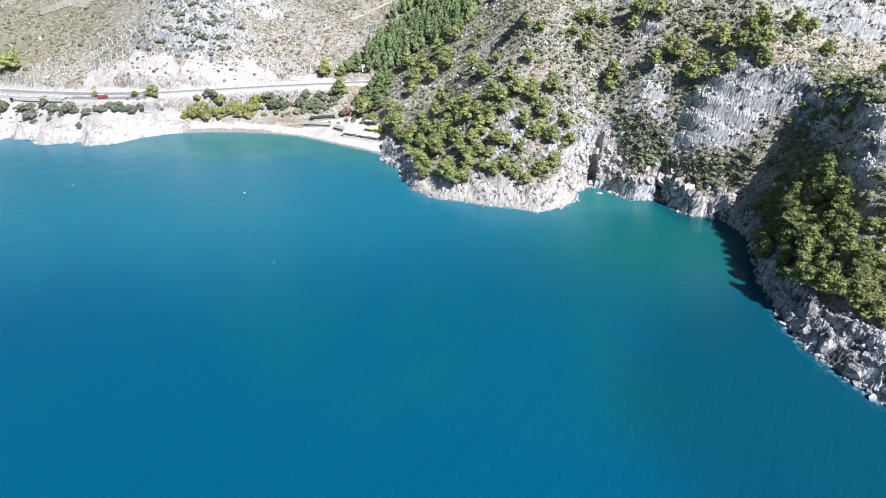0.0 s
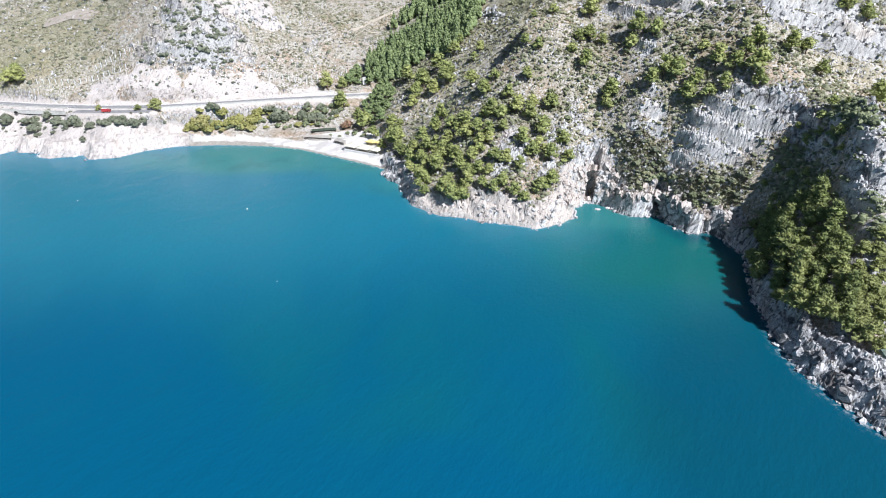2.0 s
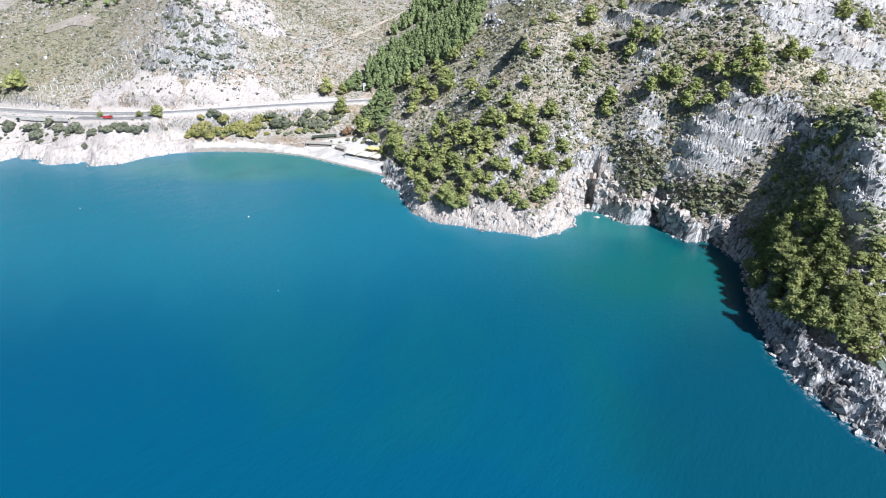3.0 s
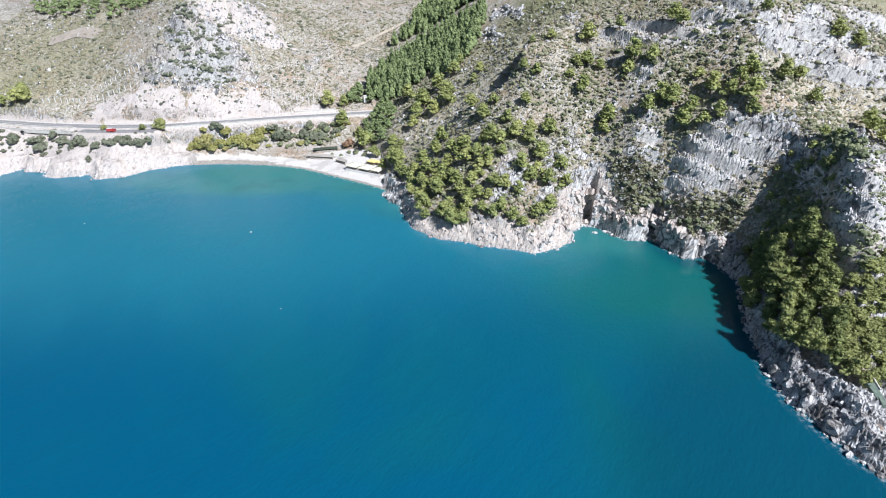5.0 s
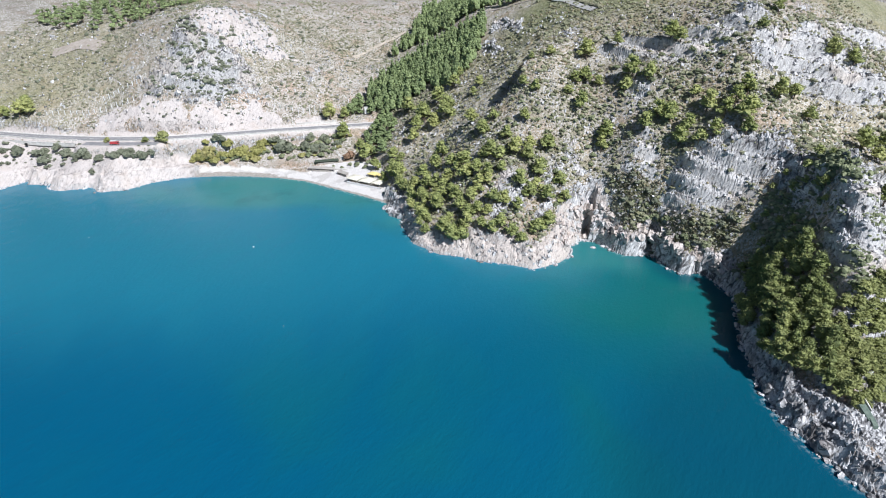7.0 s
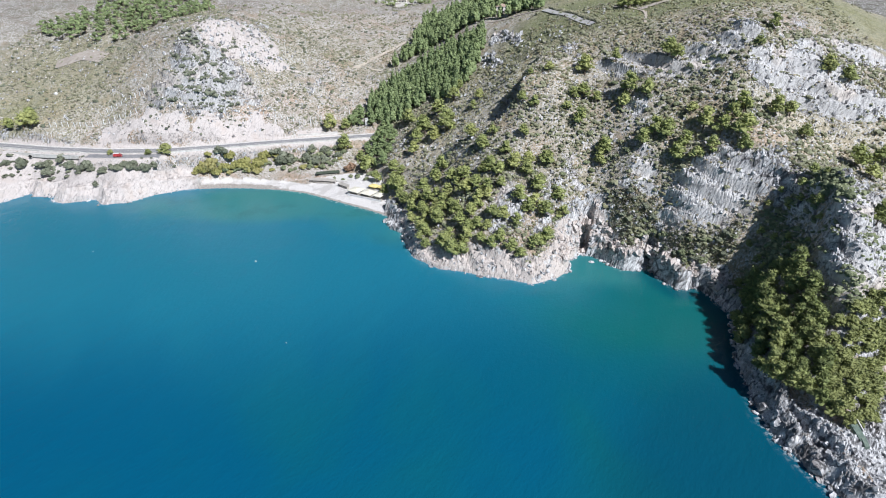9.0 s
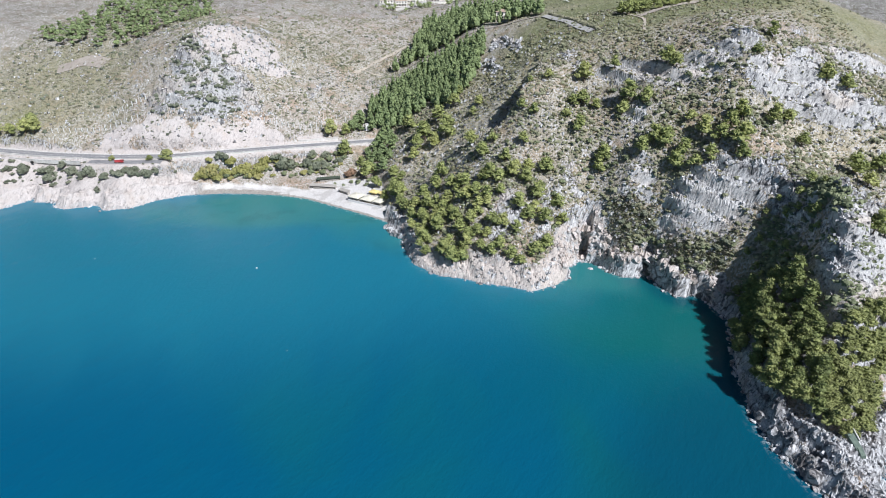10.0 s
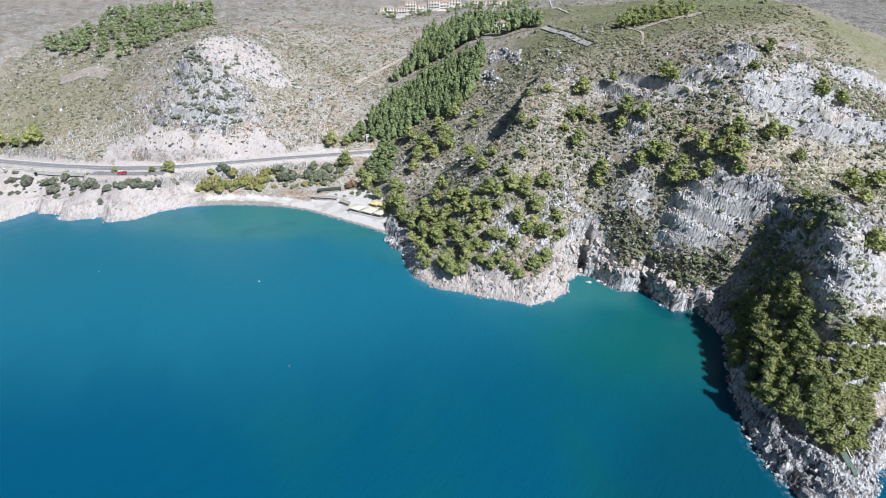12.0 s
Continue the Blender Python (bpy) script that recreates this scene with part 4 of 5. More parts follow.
PINES = [tree_kind("pine_tree", "olive-green umbrella-crowned pine rooted in dry rocky slope", "pine tree",
                   pine_meshes(100 + k, 6 + k % 4, 1.75 + 0.16 * (k % 4), 0.92 - 0.05 * (k % 3), 44), PINE, "dense clumps of olive-green needles") for k in range(7)]
SPURS = [tree_kind("pine_tree", "bushy sunlit pine leaning over the sea spur", "pine tree",
                   pine_meshes(300 + k, 7 + k % 3, 2.1 + 0.3 * (k % 3), 0.95, 60), SHADED_PINE, "thick tufted olive-green needles") for k in range(6)]
ROUND = [tree_kind("roadside_tree", "round pale green tree beside the coast road", "tree", pine_meshes(350 + k, 11, 1.35, 0.82, 14), YOUNG, "dense rounded pale green crown") for k in range(2)]
used_kinds = set()


def plant(kinds, x, y, radius, group, r=rnd, stretch=1.0, sink=0.15):
    k = r.choice(kinds)
    m = Matrix.LocRotScale((x, y, ground_at(x, y) - sink), Euler((r.uniform(-0.06, 0.06), r.uniform(-0.06, 0.06), r.uniform(0, 6.28))),
                           (radius, radius, radius * stretch))
    if k not in used_kinds:
        used_kinds.add(k)
        k.matrix_basis = m
        k["group"] = group
        return k
    t = copy_thing(k, Matrix.Identity(4))
    t.matrix_basis = m
    t["group"] = group
    return t


FLANK_PINES = [(-18, 311, 2.6), (-17, 319, 2.9), (-19, 329, 3.0), (-25, 342, 3.4), (-28, 352, 3.6), (-14, 304, 2.5), (-12, 296, 2.6), (-31, 368, 3.2), (-8, 290, 2.5)]
HEAD_PINES = [(-30, 361, 4.7), (-25, 350, 4.5), (-23, 336, 3.8), (-15, 327, 3.4), (-11, 313, 2.7), (-10, 328, 3.9), (-7, 316, 3.8),
              (-4, 329, 3.6), (-4, 308, 3.1), (2, 311, 3.7), (0, 334, 3.9), (4, 321, 3.8), (11, 310, 4.3), (11, 301, 4.2), (19, 293, 3.5),
              (23, 296, 3.0), (0, 301, 3.3), (6, 295, 4.2), (-3, 295, 3.6), (9, 288, 3.5), (15, 288, 3.2), (18, 281, 2.9), (25, 283, 3.8),
              (24, 306, 3.9), (29, 303, 3.9), (30, 282, 3.2), (37, 279, 3.4), (36, 304, 3.6), (43, 300, 3.6), (44, 307, 3.0), (34, 312, 3.4)]
POINT_PINES = [(54, 307, 3.6), (48, 293, 4.1), (47, 287, 3.5), (38, 290, 4.1), (43, 284, 3.8), (51, 284, 3.8), (59, 292, 3.9), (61, 288, 3.3),
               (46, 270, 3.7), (51, 273, 3.4), (34, 270, 3.4), (38, 266, 2.5), (28, 274, 3.4), (24, 271, 2.8), (19, 276, 2.9), (12, 277, 3.7),
               (5, 275, 3.7), (0, 279, 3.5), (9, 273, 3.1), (-10, 301, 2.6), (-12, 289, 2.4), (3, 284, 2.9), (13, 282, 3.2), (-37, 362, 3.2),
               (-43, 379, 3.4), (-51, 393, 5.4), (-56, 407, 3.6), (-32, 377, 3.3), (-25, 369, 3.3)]
SLOPE_PINES = [(-3, 408, 5.4), (4, 392, 4.9), (2, 383, 5.1), (-23, 423, 5.3), (-13, 404, 4.2), (-6, 383, 4.1), (-16, 390, 4.2), (-11, 396, 4.2),
               (-18, 381, 4.1), (19, 389, 2.9), (12, 424, 3.2), (8, 414, 3.9), (23, 395, 3.0), (58, 346, 2.6), (48, 345, 1.8), (43, 334, 2.6),
               (50, 329, 3.2), (43, 319, 3.1), (70, 334, 3.5), (79, 349, 4.3), (77, 337, 4.2), (83, 332, 3.2), (98, 325, 5.0), (94, 322, 4.2),
               (105, 319, 3.8), (73, 322, 4.1), (66, 327, 2.5), (27, 327, 2.9), (15, 340, 3.6), (21, 324, 3.5)]
CLIFF_PINES = [(83, 309, 4.0), (81, 305, 3.4), (106, 302, 4.7), (111, 299, 4.3), (100, 300, 3.7), (95, 349, 2.7), (117, 333, 4.2), (121, 328, 3.6),
               (123, 304, 3.1), (144, 293, 4.0), (169, 298, 3.9), (159, 293, 3.8), (127, 296, 5.2), (119, 293, 4.2), (133, 289, 3.9), (138, 291, 3.6),
               (142, 282, 4.8), (139, 277, 3.6), (127, 283, 3.6), (121, 284, 3.6), (170, 333, 3.8), (157, 320, 3.0), (195, 318, 4.2),
               (207, 319, 4.2), (172, 287, 3.2), (194, 278, 4.2), (209, 279, 4.7), (198, 270, 4.2), (172, 223, 3.9), (180, 227, 3.4), (114, 290, 3.9)]
WEST_PINES = [(-287, 416, 4.4), (-280, 415, 4.8), (-283, 420, 4.2), (-303, 424, 4.0), (-298, 421, 3.4), (-79, 434, 5.5), (-69, 437, 4.2), (-69, 415, 4.8), (-312, 424, 4.9)]
for spots, group in ((FLANK_PINES, "pines on the headland"), (HEAD_PINES, "pines on the headland"), (POINT_PINES, "pines on the headland"), (SLOPE_PINES, "pines scattered over the slope"),
                     (CLIFF_PINES, "pines among the cliffs"), (WEST_PINES, "trees beside the coast road")):
    for x, y, size in spots:
        plant(PINES, x, y, size * rnd.uniform(1.0, 1.22), group, stretch=rnd.uniform(0.9, 1.2))

for x, y, size in ((-182, 391.5, 5.0), (-218, 390.2, 2.5), (-193, 390.4, 2.7)):
    plant(ROUND, x, y, size, "trees beside the lay-by")


def in_ring(ring, x, y):
    hit = False
    for (ax, ay), (bx, by) in zip(ring, ring[1:] + ring[:1]):
        if (ay > y) != (by > y) and x < (bx - ax) * (y - ay) / (by - ay) + ax:
            hit = not hit
    return hit


def fill(ring, gap, count, r):
    """Places in a ring, kept apart."""
    xs, ys, out = [p[0] for p in ring], [p[1] for p in ring], []
    for _ in range(count * 40):
        x, y = r.uniform(min(xs), max(xs)), r.uniform(min(ys), max(ys))
        if in_ring(ring, x, y) and all((x - a) ** 2 + (y - b) ** 2 > gap * gap for a, b in out):
            out.append((x, y))
            if len(out) == count:
                break
    return out


WOOD_LOW = [(-57, 454), (-50, 475), (-27, 494), (-5, 497), (14, 492), (29, 482), (31, 464), (26, 446), (22, 434), (15, 424), (3, 418), (-9, 441), (-25, 433), (-50, 441)]
WOOD_HIGH = [(-41, 522), (-34, 540), (-21, 570), (-12, 606), (26, 628), (48, 580), (74, 490), (72, 478), (63, 485), (50, 492), (34, 506), (21, 510), (8, 516), (-10, 528), (-22, 534), (-36, 524)]
WOOD_WEST = [(-75, 440), (-61, 457), (-34, 441), (-33, 420), (-36, 397), (-38, 381), (-50, 401), (-53, 418), (-46, 426), (-46, 440)]
WOOD_FAR = [(-332, 533), (-330, 607), (-333, 673), (-245, 702), (-216, 636), (-200, 560), (-235, 500), (-277, 505)]
SPUR_WEST = [(125, 223), (134, 235), (140, 228), (143, 212), (139, 190), (135, 180), (126, 159), (121, 164), (116, 178), (120, 208)]
SPUR_EAST = [(141, 185), (149, 190), (169, 198), (165, 186), (153, 172), (140, 154), (130, 150), (126, 159), (135, 178)]
PLATEAU = [(108, 413), (127, 446), (144, 446), (168, 440), (158, 424), (127, 412)]
VILLA_TREES = [(-85, 728), (-45, 734), (-12, 750), (22, 770), (60, 765), (95, 790), (120, 780), (92, 740), (50, 738), (0, 722), (-45, 712)]
wood = random.Random(31)


def woodland(name, label, rings, kinds, leaf, r):
    """A wood whose trees cannot be counted: all its trunks in one mesh, all its crowns in another."""
    t = tagged(new(name), label, "woodland", kind="stuff")
    for part_name, material in (("trunks", BARK), ("crowns", leaf)):
        rr, verts, faces, base = random.Random(r), [], [], 0
        for ring, gap, count, low, high in rings:
            spots = np.array([p for p in fill(ring, gap, count, rr) if math.hypot(p[0] - 47, p[1] - 512) > 10])
            for (x, y), z in zip(spots, land(spots[:, 0], spots[:, 1])[0]):
                trunk, crown = rr.choice(kinds)
                v, f = (trunk if part_name == "trunks" else crown)
                size, a = rr.uniform(low, high), rr.uniform(0, 6.28)
                c, s = math.cos(a) * size, math.sin(a) * size
                verts.append(np.column_stack([c * v[:, 0] - s * v[:, 1] + x, s * v[:, 0] + c * v[:, 1] + y, v[:, 2] * size * rr.uniform(0.85, 1.15) + z - 0.3]))
                faces += [tuple(base + k for k in q) for q in f]
                base += len(v)
        me = bpy.data.meshes.new(part_name)
        me.from_pydata(np.vstack(verts).tolist(), [], faces)
        me.materials.append(material)
        part(part_name, me, material, t)
    return t


def as_arrays(soup):
    return np.array(soup.v), soup.f


def loose_pines(seed, n, clumps, tall, spread, needles):
    return [tuple(as_arrays(s) for s in pine_meshes(seed + k, clumps, tall + 0.25 * (k % 3), spread, needles)) for k in range(n)]


woodland("pine_plantation", "dense plantation of slim dark green pines in the gully", ((WOOD_LOW, 2.9, 300, 2.4, 3.7), (WOOD_HIGH, 3.5, 250, 2.8, 4.3)),
         [tuple(as_arrays(m) for m in slim_pine(200 + k, 2.9 + 0.25 * (k % 4), 0.95, 5)) for k in range(8)], GROVE, 31)
woodland("pine_wood", "grove of green pines round the hill house", ((WOOD_FAR, 4.2, 230, 3.2, 5.0),), loose_pines(230, 5, 3, 1.8, 0.9, 2), GROVE, 33)
woodland("pine_wood", "dark green pines crowding the gully mouth", ((WOOD_WEST, 4.5, 40, 2.8, 4.2),), loose_pines(250, 5, 7, 1.9, 0.9, 14), GROVE, 34)
woodland("pine_wood", "dark green garden trees round the villas", ((VILLA_TREES, 7, 46, 2.2, 4.6),), loose_pines(260, 4, 4, 1.5, 0.95, 6), GROVE, 37)
woodland("pine_wood", "row of bright green trees on the plateau", ((PLATEAU, 4.5, 34, 3.0, 4.2),), loose_pines(270, 4, 6, 1.6, 0.9, 12), PINE, 35)
woodland("pine_wood", "closed canopy of sunlit pines on the spur's seaward side", ((SPUR_EAST, 2.9, 72, 2.2, 3.3),), loose_pines(290, 6, 7, 1.7, 1.0, 44), YOUNG, 36)
for x, y in fill(SPUR_WEST, 3.8, 62, wood):
    plant(SPURS, x, y, wood.uniform(2.6, 3.7), "pines on the spur", wood, wood.uniform(1.1, 1.4))
for x, y in fill([(131, 240), (139, 252), (147, 262), (157, 256), (166, 254), (157, 236), (148, 216), (143, 222), (138, 236)], 4.2, 22, wood):
    plant(PINES, x, y, wood.uniform(1.7, 2.7), "pines in the shaded hollow", wood)
for x, y in fill([(-10, 300), (-15, 330), (-6, 340), (10, 318), (34, 296), (30, 278), (2, 277), (-10, 284)], 6.0, 24, wood):
    plant(PINES, x, y, wood.uniform(2.2, 3.6), "pines on the headland", wood)


# ---------------------------------------------------------------- bushes
def bush_kind(name, label, seed, leaf):
    r = random.Random(seed)
    crown = Soup()
    for k in range(13):
        a, w = r.uniform(0, 6.28), 0.75 * math.sqrt(r.random())
        s = r.uniform(0.22, 0.46)
        c = (w * math.cos(a), w * math.sin(a) * 0.85, r.uniform(0.35, 0.72) * (1 - w * w) + 0.1)
        crown.lump(c, (s, s * r.uniform(0.75, 1.1), s * 0.85), 1, 0.3, r)
        for _ in range(3):
            q = Vector((r.gauss(0, 1), r.gauss(0, 1), abs(r.gauss(0.5, 0.7)))).normalized() * s * 0.75
            crown.lump(Vector(c) + q, (s * 0.5, s * 0.45, s * 0.42), 1, 0.4, r, True)
        for _ in range(18):
            q = Vector((r.gauss(0, 1), r.gauss(0, 1), abs(r.gauss(0.2, 0.8)))).normalized()
            base = Vector(c) + q * s * 0.8
            side = q.orthogonal().normalized() * s * 0.22
            crown.add([base - side, base + side, base + q * s * 0.5], [(0, 1, 2)])
    t = thing(name, label, "bush")
    part("stem", Soup().tube((0, 0, -0.2), (0.05, 0, 0.5), 0.07, 0.04), BARK, t)
    part("foliage", crown.mesh("foliage", leaf), leaf, t)
    return t


DARK_BUSHES = [bush_kind("bush", "rounded grey-green mastic bush on dry rocky ground", 400 + k, OLIVE) for k in range(3)]
YELLOW_BUSHES = [bush_kind("bush", "yellow-green broom bush above the beach", 420 + k, BROOM) for k in range(3)]
GREY_BUSHES = [bush_kind("bush", "dull grey-green bush on the bleached road terrace", 430 + k, DUSKY) for k in range(3)]
RUST_BUSH = [bush_kind("bush", "rust-brown withered shrub behind the beach", 440, RUST)]
TERRACE = [(-279, 390, 5.0), (-263, 390, 4.6), (-258, 386, 4.4), (-251, 392, 4.4), (-244, 387, 4.8), (-230, 380, 5.8), (-218, 377, 3.6), (-212, 379, 2.9),
           (-207, 376, 3.1), (-203, 380, 3.4), (-200, 378, 3.4), (-193, 378, 4.2), (-199, 380, 2.9), (-187, 383, 3.3), (-221, 370, 2.6), (-288, 389, 3.2),
           (-149, 399, 4.5), (-108, 404, 6.0), (-114, 407, 4.1), (-94, 407, 4.4), (-84, 405, 4.8), (-90, 413, 3.7), (-81, 414, 3.7), (-72, 409, 3.2), (-103, 404, 4.0)]
BROOMS = [(-161, 394, 4.5), (-156, 396, 4.5), (-147, 396, 3.3), (-138, 398, 4.5), (-134, 401, 4.5), (-124, 401, 4.1), (-121, 405, 3.7), (-143, 400, 3.3), (-151, 393, 3.0), (-129, 397, 3.2)]
for x, y, s in TERRACE:
    plant(GREY_BUSHES, x, y, s * 1.2, "bushes on the road terrace", sink=0.22 * s, stretch=0.95)
for x, y, s in BROOMS:
    plant(YELLOW_BUSHES, x, y, s * 1.45, "broom above the beach", sink=0.22 * s, stretch=1.05)
for x, y in fill([(-296, 379), (-250, 381), (-232, 374), (-205, 373), (-178, 386), (-172, 392), (-205, 381), (-236, 388), (-296, 398)], 3.2, 34, wood):
    plant(GREY_BUSHES, x, y, wood.uniform(0.9, 2.4), "bushes on the road terrace", wood, 0.85)
for x, y in fill([(-166, 391), (-120, 396), (-84, 398), (-72, 404), (-62, 418), (-110, 409), (-140, 401), (-166, 396)], 3.2, 52, wood):
    plant(DARK_BUSHES if wood.random() < 0.62 else YELLOW_BUSHES, x, y, wood.uniform(1.6, 3.8), "bushes behind the beach", wood, 0.85)
for x, y, s in ((-56, 387, 2.6), (-50, 383, 2.2), (-61, 389, 1.8), (-66, 386, 1.5), (-72, 389, 1.4), (-86, 388, 1.6), (-47, 388, 3.4)):
    plant(DARK_BUSHES, x, y, s, "bushes round the beach bar", stretch=0.9)
for ring, gap, count in (([(-14, 292), (-20, 330), (-4, 352), (30, 340), (62, 318), (78, 304), (62, 280), (40, 270), (8, 278)], 3.4, 90),
                         ([(62, 312), (84, 344), (112, 330), (142, 322), (176, 300), (150, 284), (128, 290), (112, 304), (92, 296)], 4.0, 80)):
    for x, y in fill(ring, gap, count, wood):
        plant(DARK_BUSHES, x, y, wood.uniform(0.9, 2.4), "bushes among the headland's pines", wood, 0.8)
for x, y in fill(THICKET, 2.6, 56, wood):
    plant(DARK_BUSHES if wood.random() < 0.6 else GREY_BUSHES, x, y, wood.uniform(1.0, 2.9), "bushes of the cove thicket", wood, 0.85)
plant(RUST_BUSH, -62, 398, 5.2, "bushes behind the beach", stretch=0.9)

hedge = thing("hedge", "clipped dark green hedge beside the hilltop lane", "hedge")
leaves = Soup()
for x, y, _ in resample([(77, 470, 0), (82, 452, 0), (87, 432, 0), (91, 414, 0), (95, 396, 0)], 1.1):
    leaves.lump((x + rnd.uniform(-0.4, 0.4), y, ground_at(x, y) + 0.7), (rnd.uniform(1.0, 1.5), rnd.uniform(0.9, 1.3), rnd.uniform(0.9, 1.5)), 2, 0.35)
part("foliage", leaves, MAQUIS, hedge)


DOME_V, DOME_F = DOME1[0], np.array(DOME1[1])


def cushions(centres, sizes, r, rough=0.4):
    """Many low leafy cushions as vertex and face arrays."""
    n, m = len(centres), len(DOME_V)
    a = r.uniform(0, 6.28, n)[:, None]
    p = DOME_V[None] * sizes[:, None, :] * (1 + rough * r.uniform(-1, 1, (n, m, 1)))
    x, y = np.cos(a) * p[..., 0] - np.sin(a) * p[..., 1], np.sin(a) * p[..., 0] + np.cos(a) * p[..., 1]
    v = np.stack([x, y, p[..., 2]], -1) + centres[:, None, :]
    return v.reshape(-1, 3), (DOME_F[None] + m * np.arange(n)[:, None, None]).reshape(-1, 3)


def scrub(name, label, count, seed, small, large, leaf, box, weight, shore=5):
    """Low maquis over the slopes, too many to count: each shrub is one to four cushions grown together."""
    r = np.random.default_rng(seed)
    n = count * 8
    x, y = r.uniform(box[0], box[1], n), r.uniform(box[2], box[3], n)
    z, d, rock, pale, sand, bench = land(x, y)
    w = weight(x, y, z, d, rock, pale, sand) * (d > shore) * (bench < 0.1) * (np.abs(x) < 40 + 0.78 * y)
    ok = np.nonzero(r.random(n) < w)[0][:count]
    size = small + (large - small) * r.random(len(ok)) ** 2.2
    many = np.clip(np.round(size * 2.2 - 0.4), 1, 4).astype(int)
    k = np.repeat(np.arange(len(ok)), many)
    s = size[k] * np.where(many[k] > 1, r.uniform(0.4, 0.75, len(k)), 1.0)
    a, off = r.uniform(0, 6.28, len(k)), np.where(many[k] > 1, size[k] * r.uniform(0.15, 0.75, len(k)), 0.0)
    cx, cy = x[ok][k] + off * np.cos(a), y[ok][k] + off * np.sin(a)
    cz = z[ok][k] + s * 0.2 + (size[k] - off) * 0.25 * (many[k] > 1)
    v, f = cushions(np.column_stack([cx, cy, cz]), np.column_stack([s, s * r.uniform(0.7, 1.1, len(k)), s * r.uniform(0.55, 0.95, len(k))]), r)
    me = bpy.data.meshes.new(name)
    me.from_pydata(v.tolist(), [], f.tolist())
    me.materials.append(leaf)
    return tagged(new(name, me), label, "scrub", kind="stuff")


def brushwood(name, label, count, seed, small, large, leaf, box, weight):
    """Bare twiggy shrubs: sprays of thin stems rising from one root."""
    r = np.random.default_rng(seed)
    n = count * 8
    x, y = r.uniform(box[0], box[1], n), r.uniform(box[2], box[3], n)
    z, d, rock, pale, sand, bench = land(x, y)
    w = weight(x, y, z, d, rock, pale, sand) * (d > 4) * (bench < 0.1)
    ok = np.nonzero(r.random(n) < w)[0][:count]
    k = np.repeat(np.arange(len(ok)), 7)
    size = (small + (large - small) * r.random(len(ok)) ** 2)[k] * r.uniform(0.6, 1.0, len(k))
    a, lift = r.uniform(0, 6.28, len(k)), r.uniform(0.25, 1.1, len(k))
    root = np.column_stack([x[ok][k], y[ok][k], z[ok][k] - 0.1])
    way = np.column_stack([np.cos(a) * np.cos(lift), np.sin(a) * np.cos(lift), np.sin(lift)])
    side = np.column_stack([-np.sin(a), np.cos(a), np.zeros(len(k))]) * (0.16 * size)[:, None]
    mid = root + way * (0.55 * size)[:, None]
    v = np.stack([root, mid - side, root + way * size[:, None], mid + side], 1).reshape(-1, 3)
    me = bpy.data.meshes.new(name)
    me.from_pydata(v.tolist(), [], np.arange(len(v)).reshape(-1, 4).tolist())
    me.materials.append(leaf)
    return tagged(new(name, me), label, "scrub", kind="stuff")


def tufted(share, cell, seed):
    """Scrub in drifts, thin on bare rock and none on cut faces."""
    return lambda x, y, z, d, rock, pale, sand: (np.clip(share + 0.9 * fbm(x, y, cell, 3, seed), 0.04, 1) * (1 - 0.72 * smoothstep(0.35, 0.9, rock))
                                                 * (1 - (0.93 - 0.2 * (y > 440)) * smoothstep(0.2, 0.5, pale)) * (1 - sand) * (1 - 0.75 * near(x, y, 190, 400, 95, 60, 8)) * (1 - 0.55 * grassy(x, y)))


scrub("scrub", "low dark green maquis scrub dotted over the western slope", 4600, 5, 0.4, 1.6, MAQUIS, (-345, -25, 395, 640), tufted(0.3, 24, 91))
scrub("scrub", "dark rounded shrubs dotted over the western slope", 520, 33, 0.8, 2.1, DUSKY, (-345, -25, 405, 600), tufted(0.28, 30, 97))
scrub("scrub", "small dark shrubs speckling the valley slope", 2200, 19, 0.35, 1.3, MAQUIS, (-130, 0, 436, 640), tufted(0.5, 18, 99))
scrub("scrub", "dense olive and grey-green maquis on the headland", 5200, 8, 0.3, 1.8, MAQUIS, (-40, 240, 256, 345), tufted(0.36, 13, 92))
scrub("scrub", "brownish olive shrubs mixed into the headland maquis", 4200, 29, 0.25, 1.5, MIXED, (-40, 240, 256, 440), tufted(0.36, 17, 86))
brushwood("brushwood", "grey twiggy leafless shrubs all over the headland", 5600, 41, 0.8, 2.4, TWIG, (-40, 240, 256, 440), tufted(0.55, 11, 84))
brushwood("brushwood", "grey twiggy shrubs among the rocks of the cove thicket", 1500, 43, 0.9, 2.4, TWIG, (82, 140, 248, 296),
          lambda x, y, z, d, rock, pale, sand: 0.9 * patch(THICKET, x, y, 3))
brushwood("brushwood", "olive leafy shrubs among the rocks of the cove thicket", 1100, 44, 0.9, 2.4, OLIVE, (82, 140, 248, 296),
          lambda x, y, z, d, rock, pale, sand: 0.9 * patch(THICKET, x, y, 3))
brushwood("brushwood", "dry straw-coloured brushwood on the western slopes", 5000, 42, 0.9, 2.2, TWIG, (-345, -25, 400, 560), tufted(0.5, 16, 83))
scrub("tussocks", "straw-coloured tussocks of dry grass on the headland", 3600, 28, 0.3, 0.95, TUSSOCK, (-36, 235, 268, 440), tufted(0.45, 10, 90))
scrub("scrub", "dry olive shrubs on the upper headland slope", 2600, 18, 0.35, 1.9, MAQUIS, (-40, 240, 345, 440), tufted(0.3, 15, 94))
scrub("scrub", "sparse low scrub over the plateau and far slopes", 1900, 9, 0.6, 1.9, MAQUIS, (-345, 345, 440, 760), tufted(0.3, 30, 93))
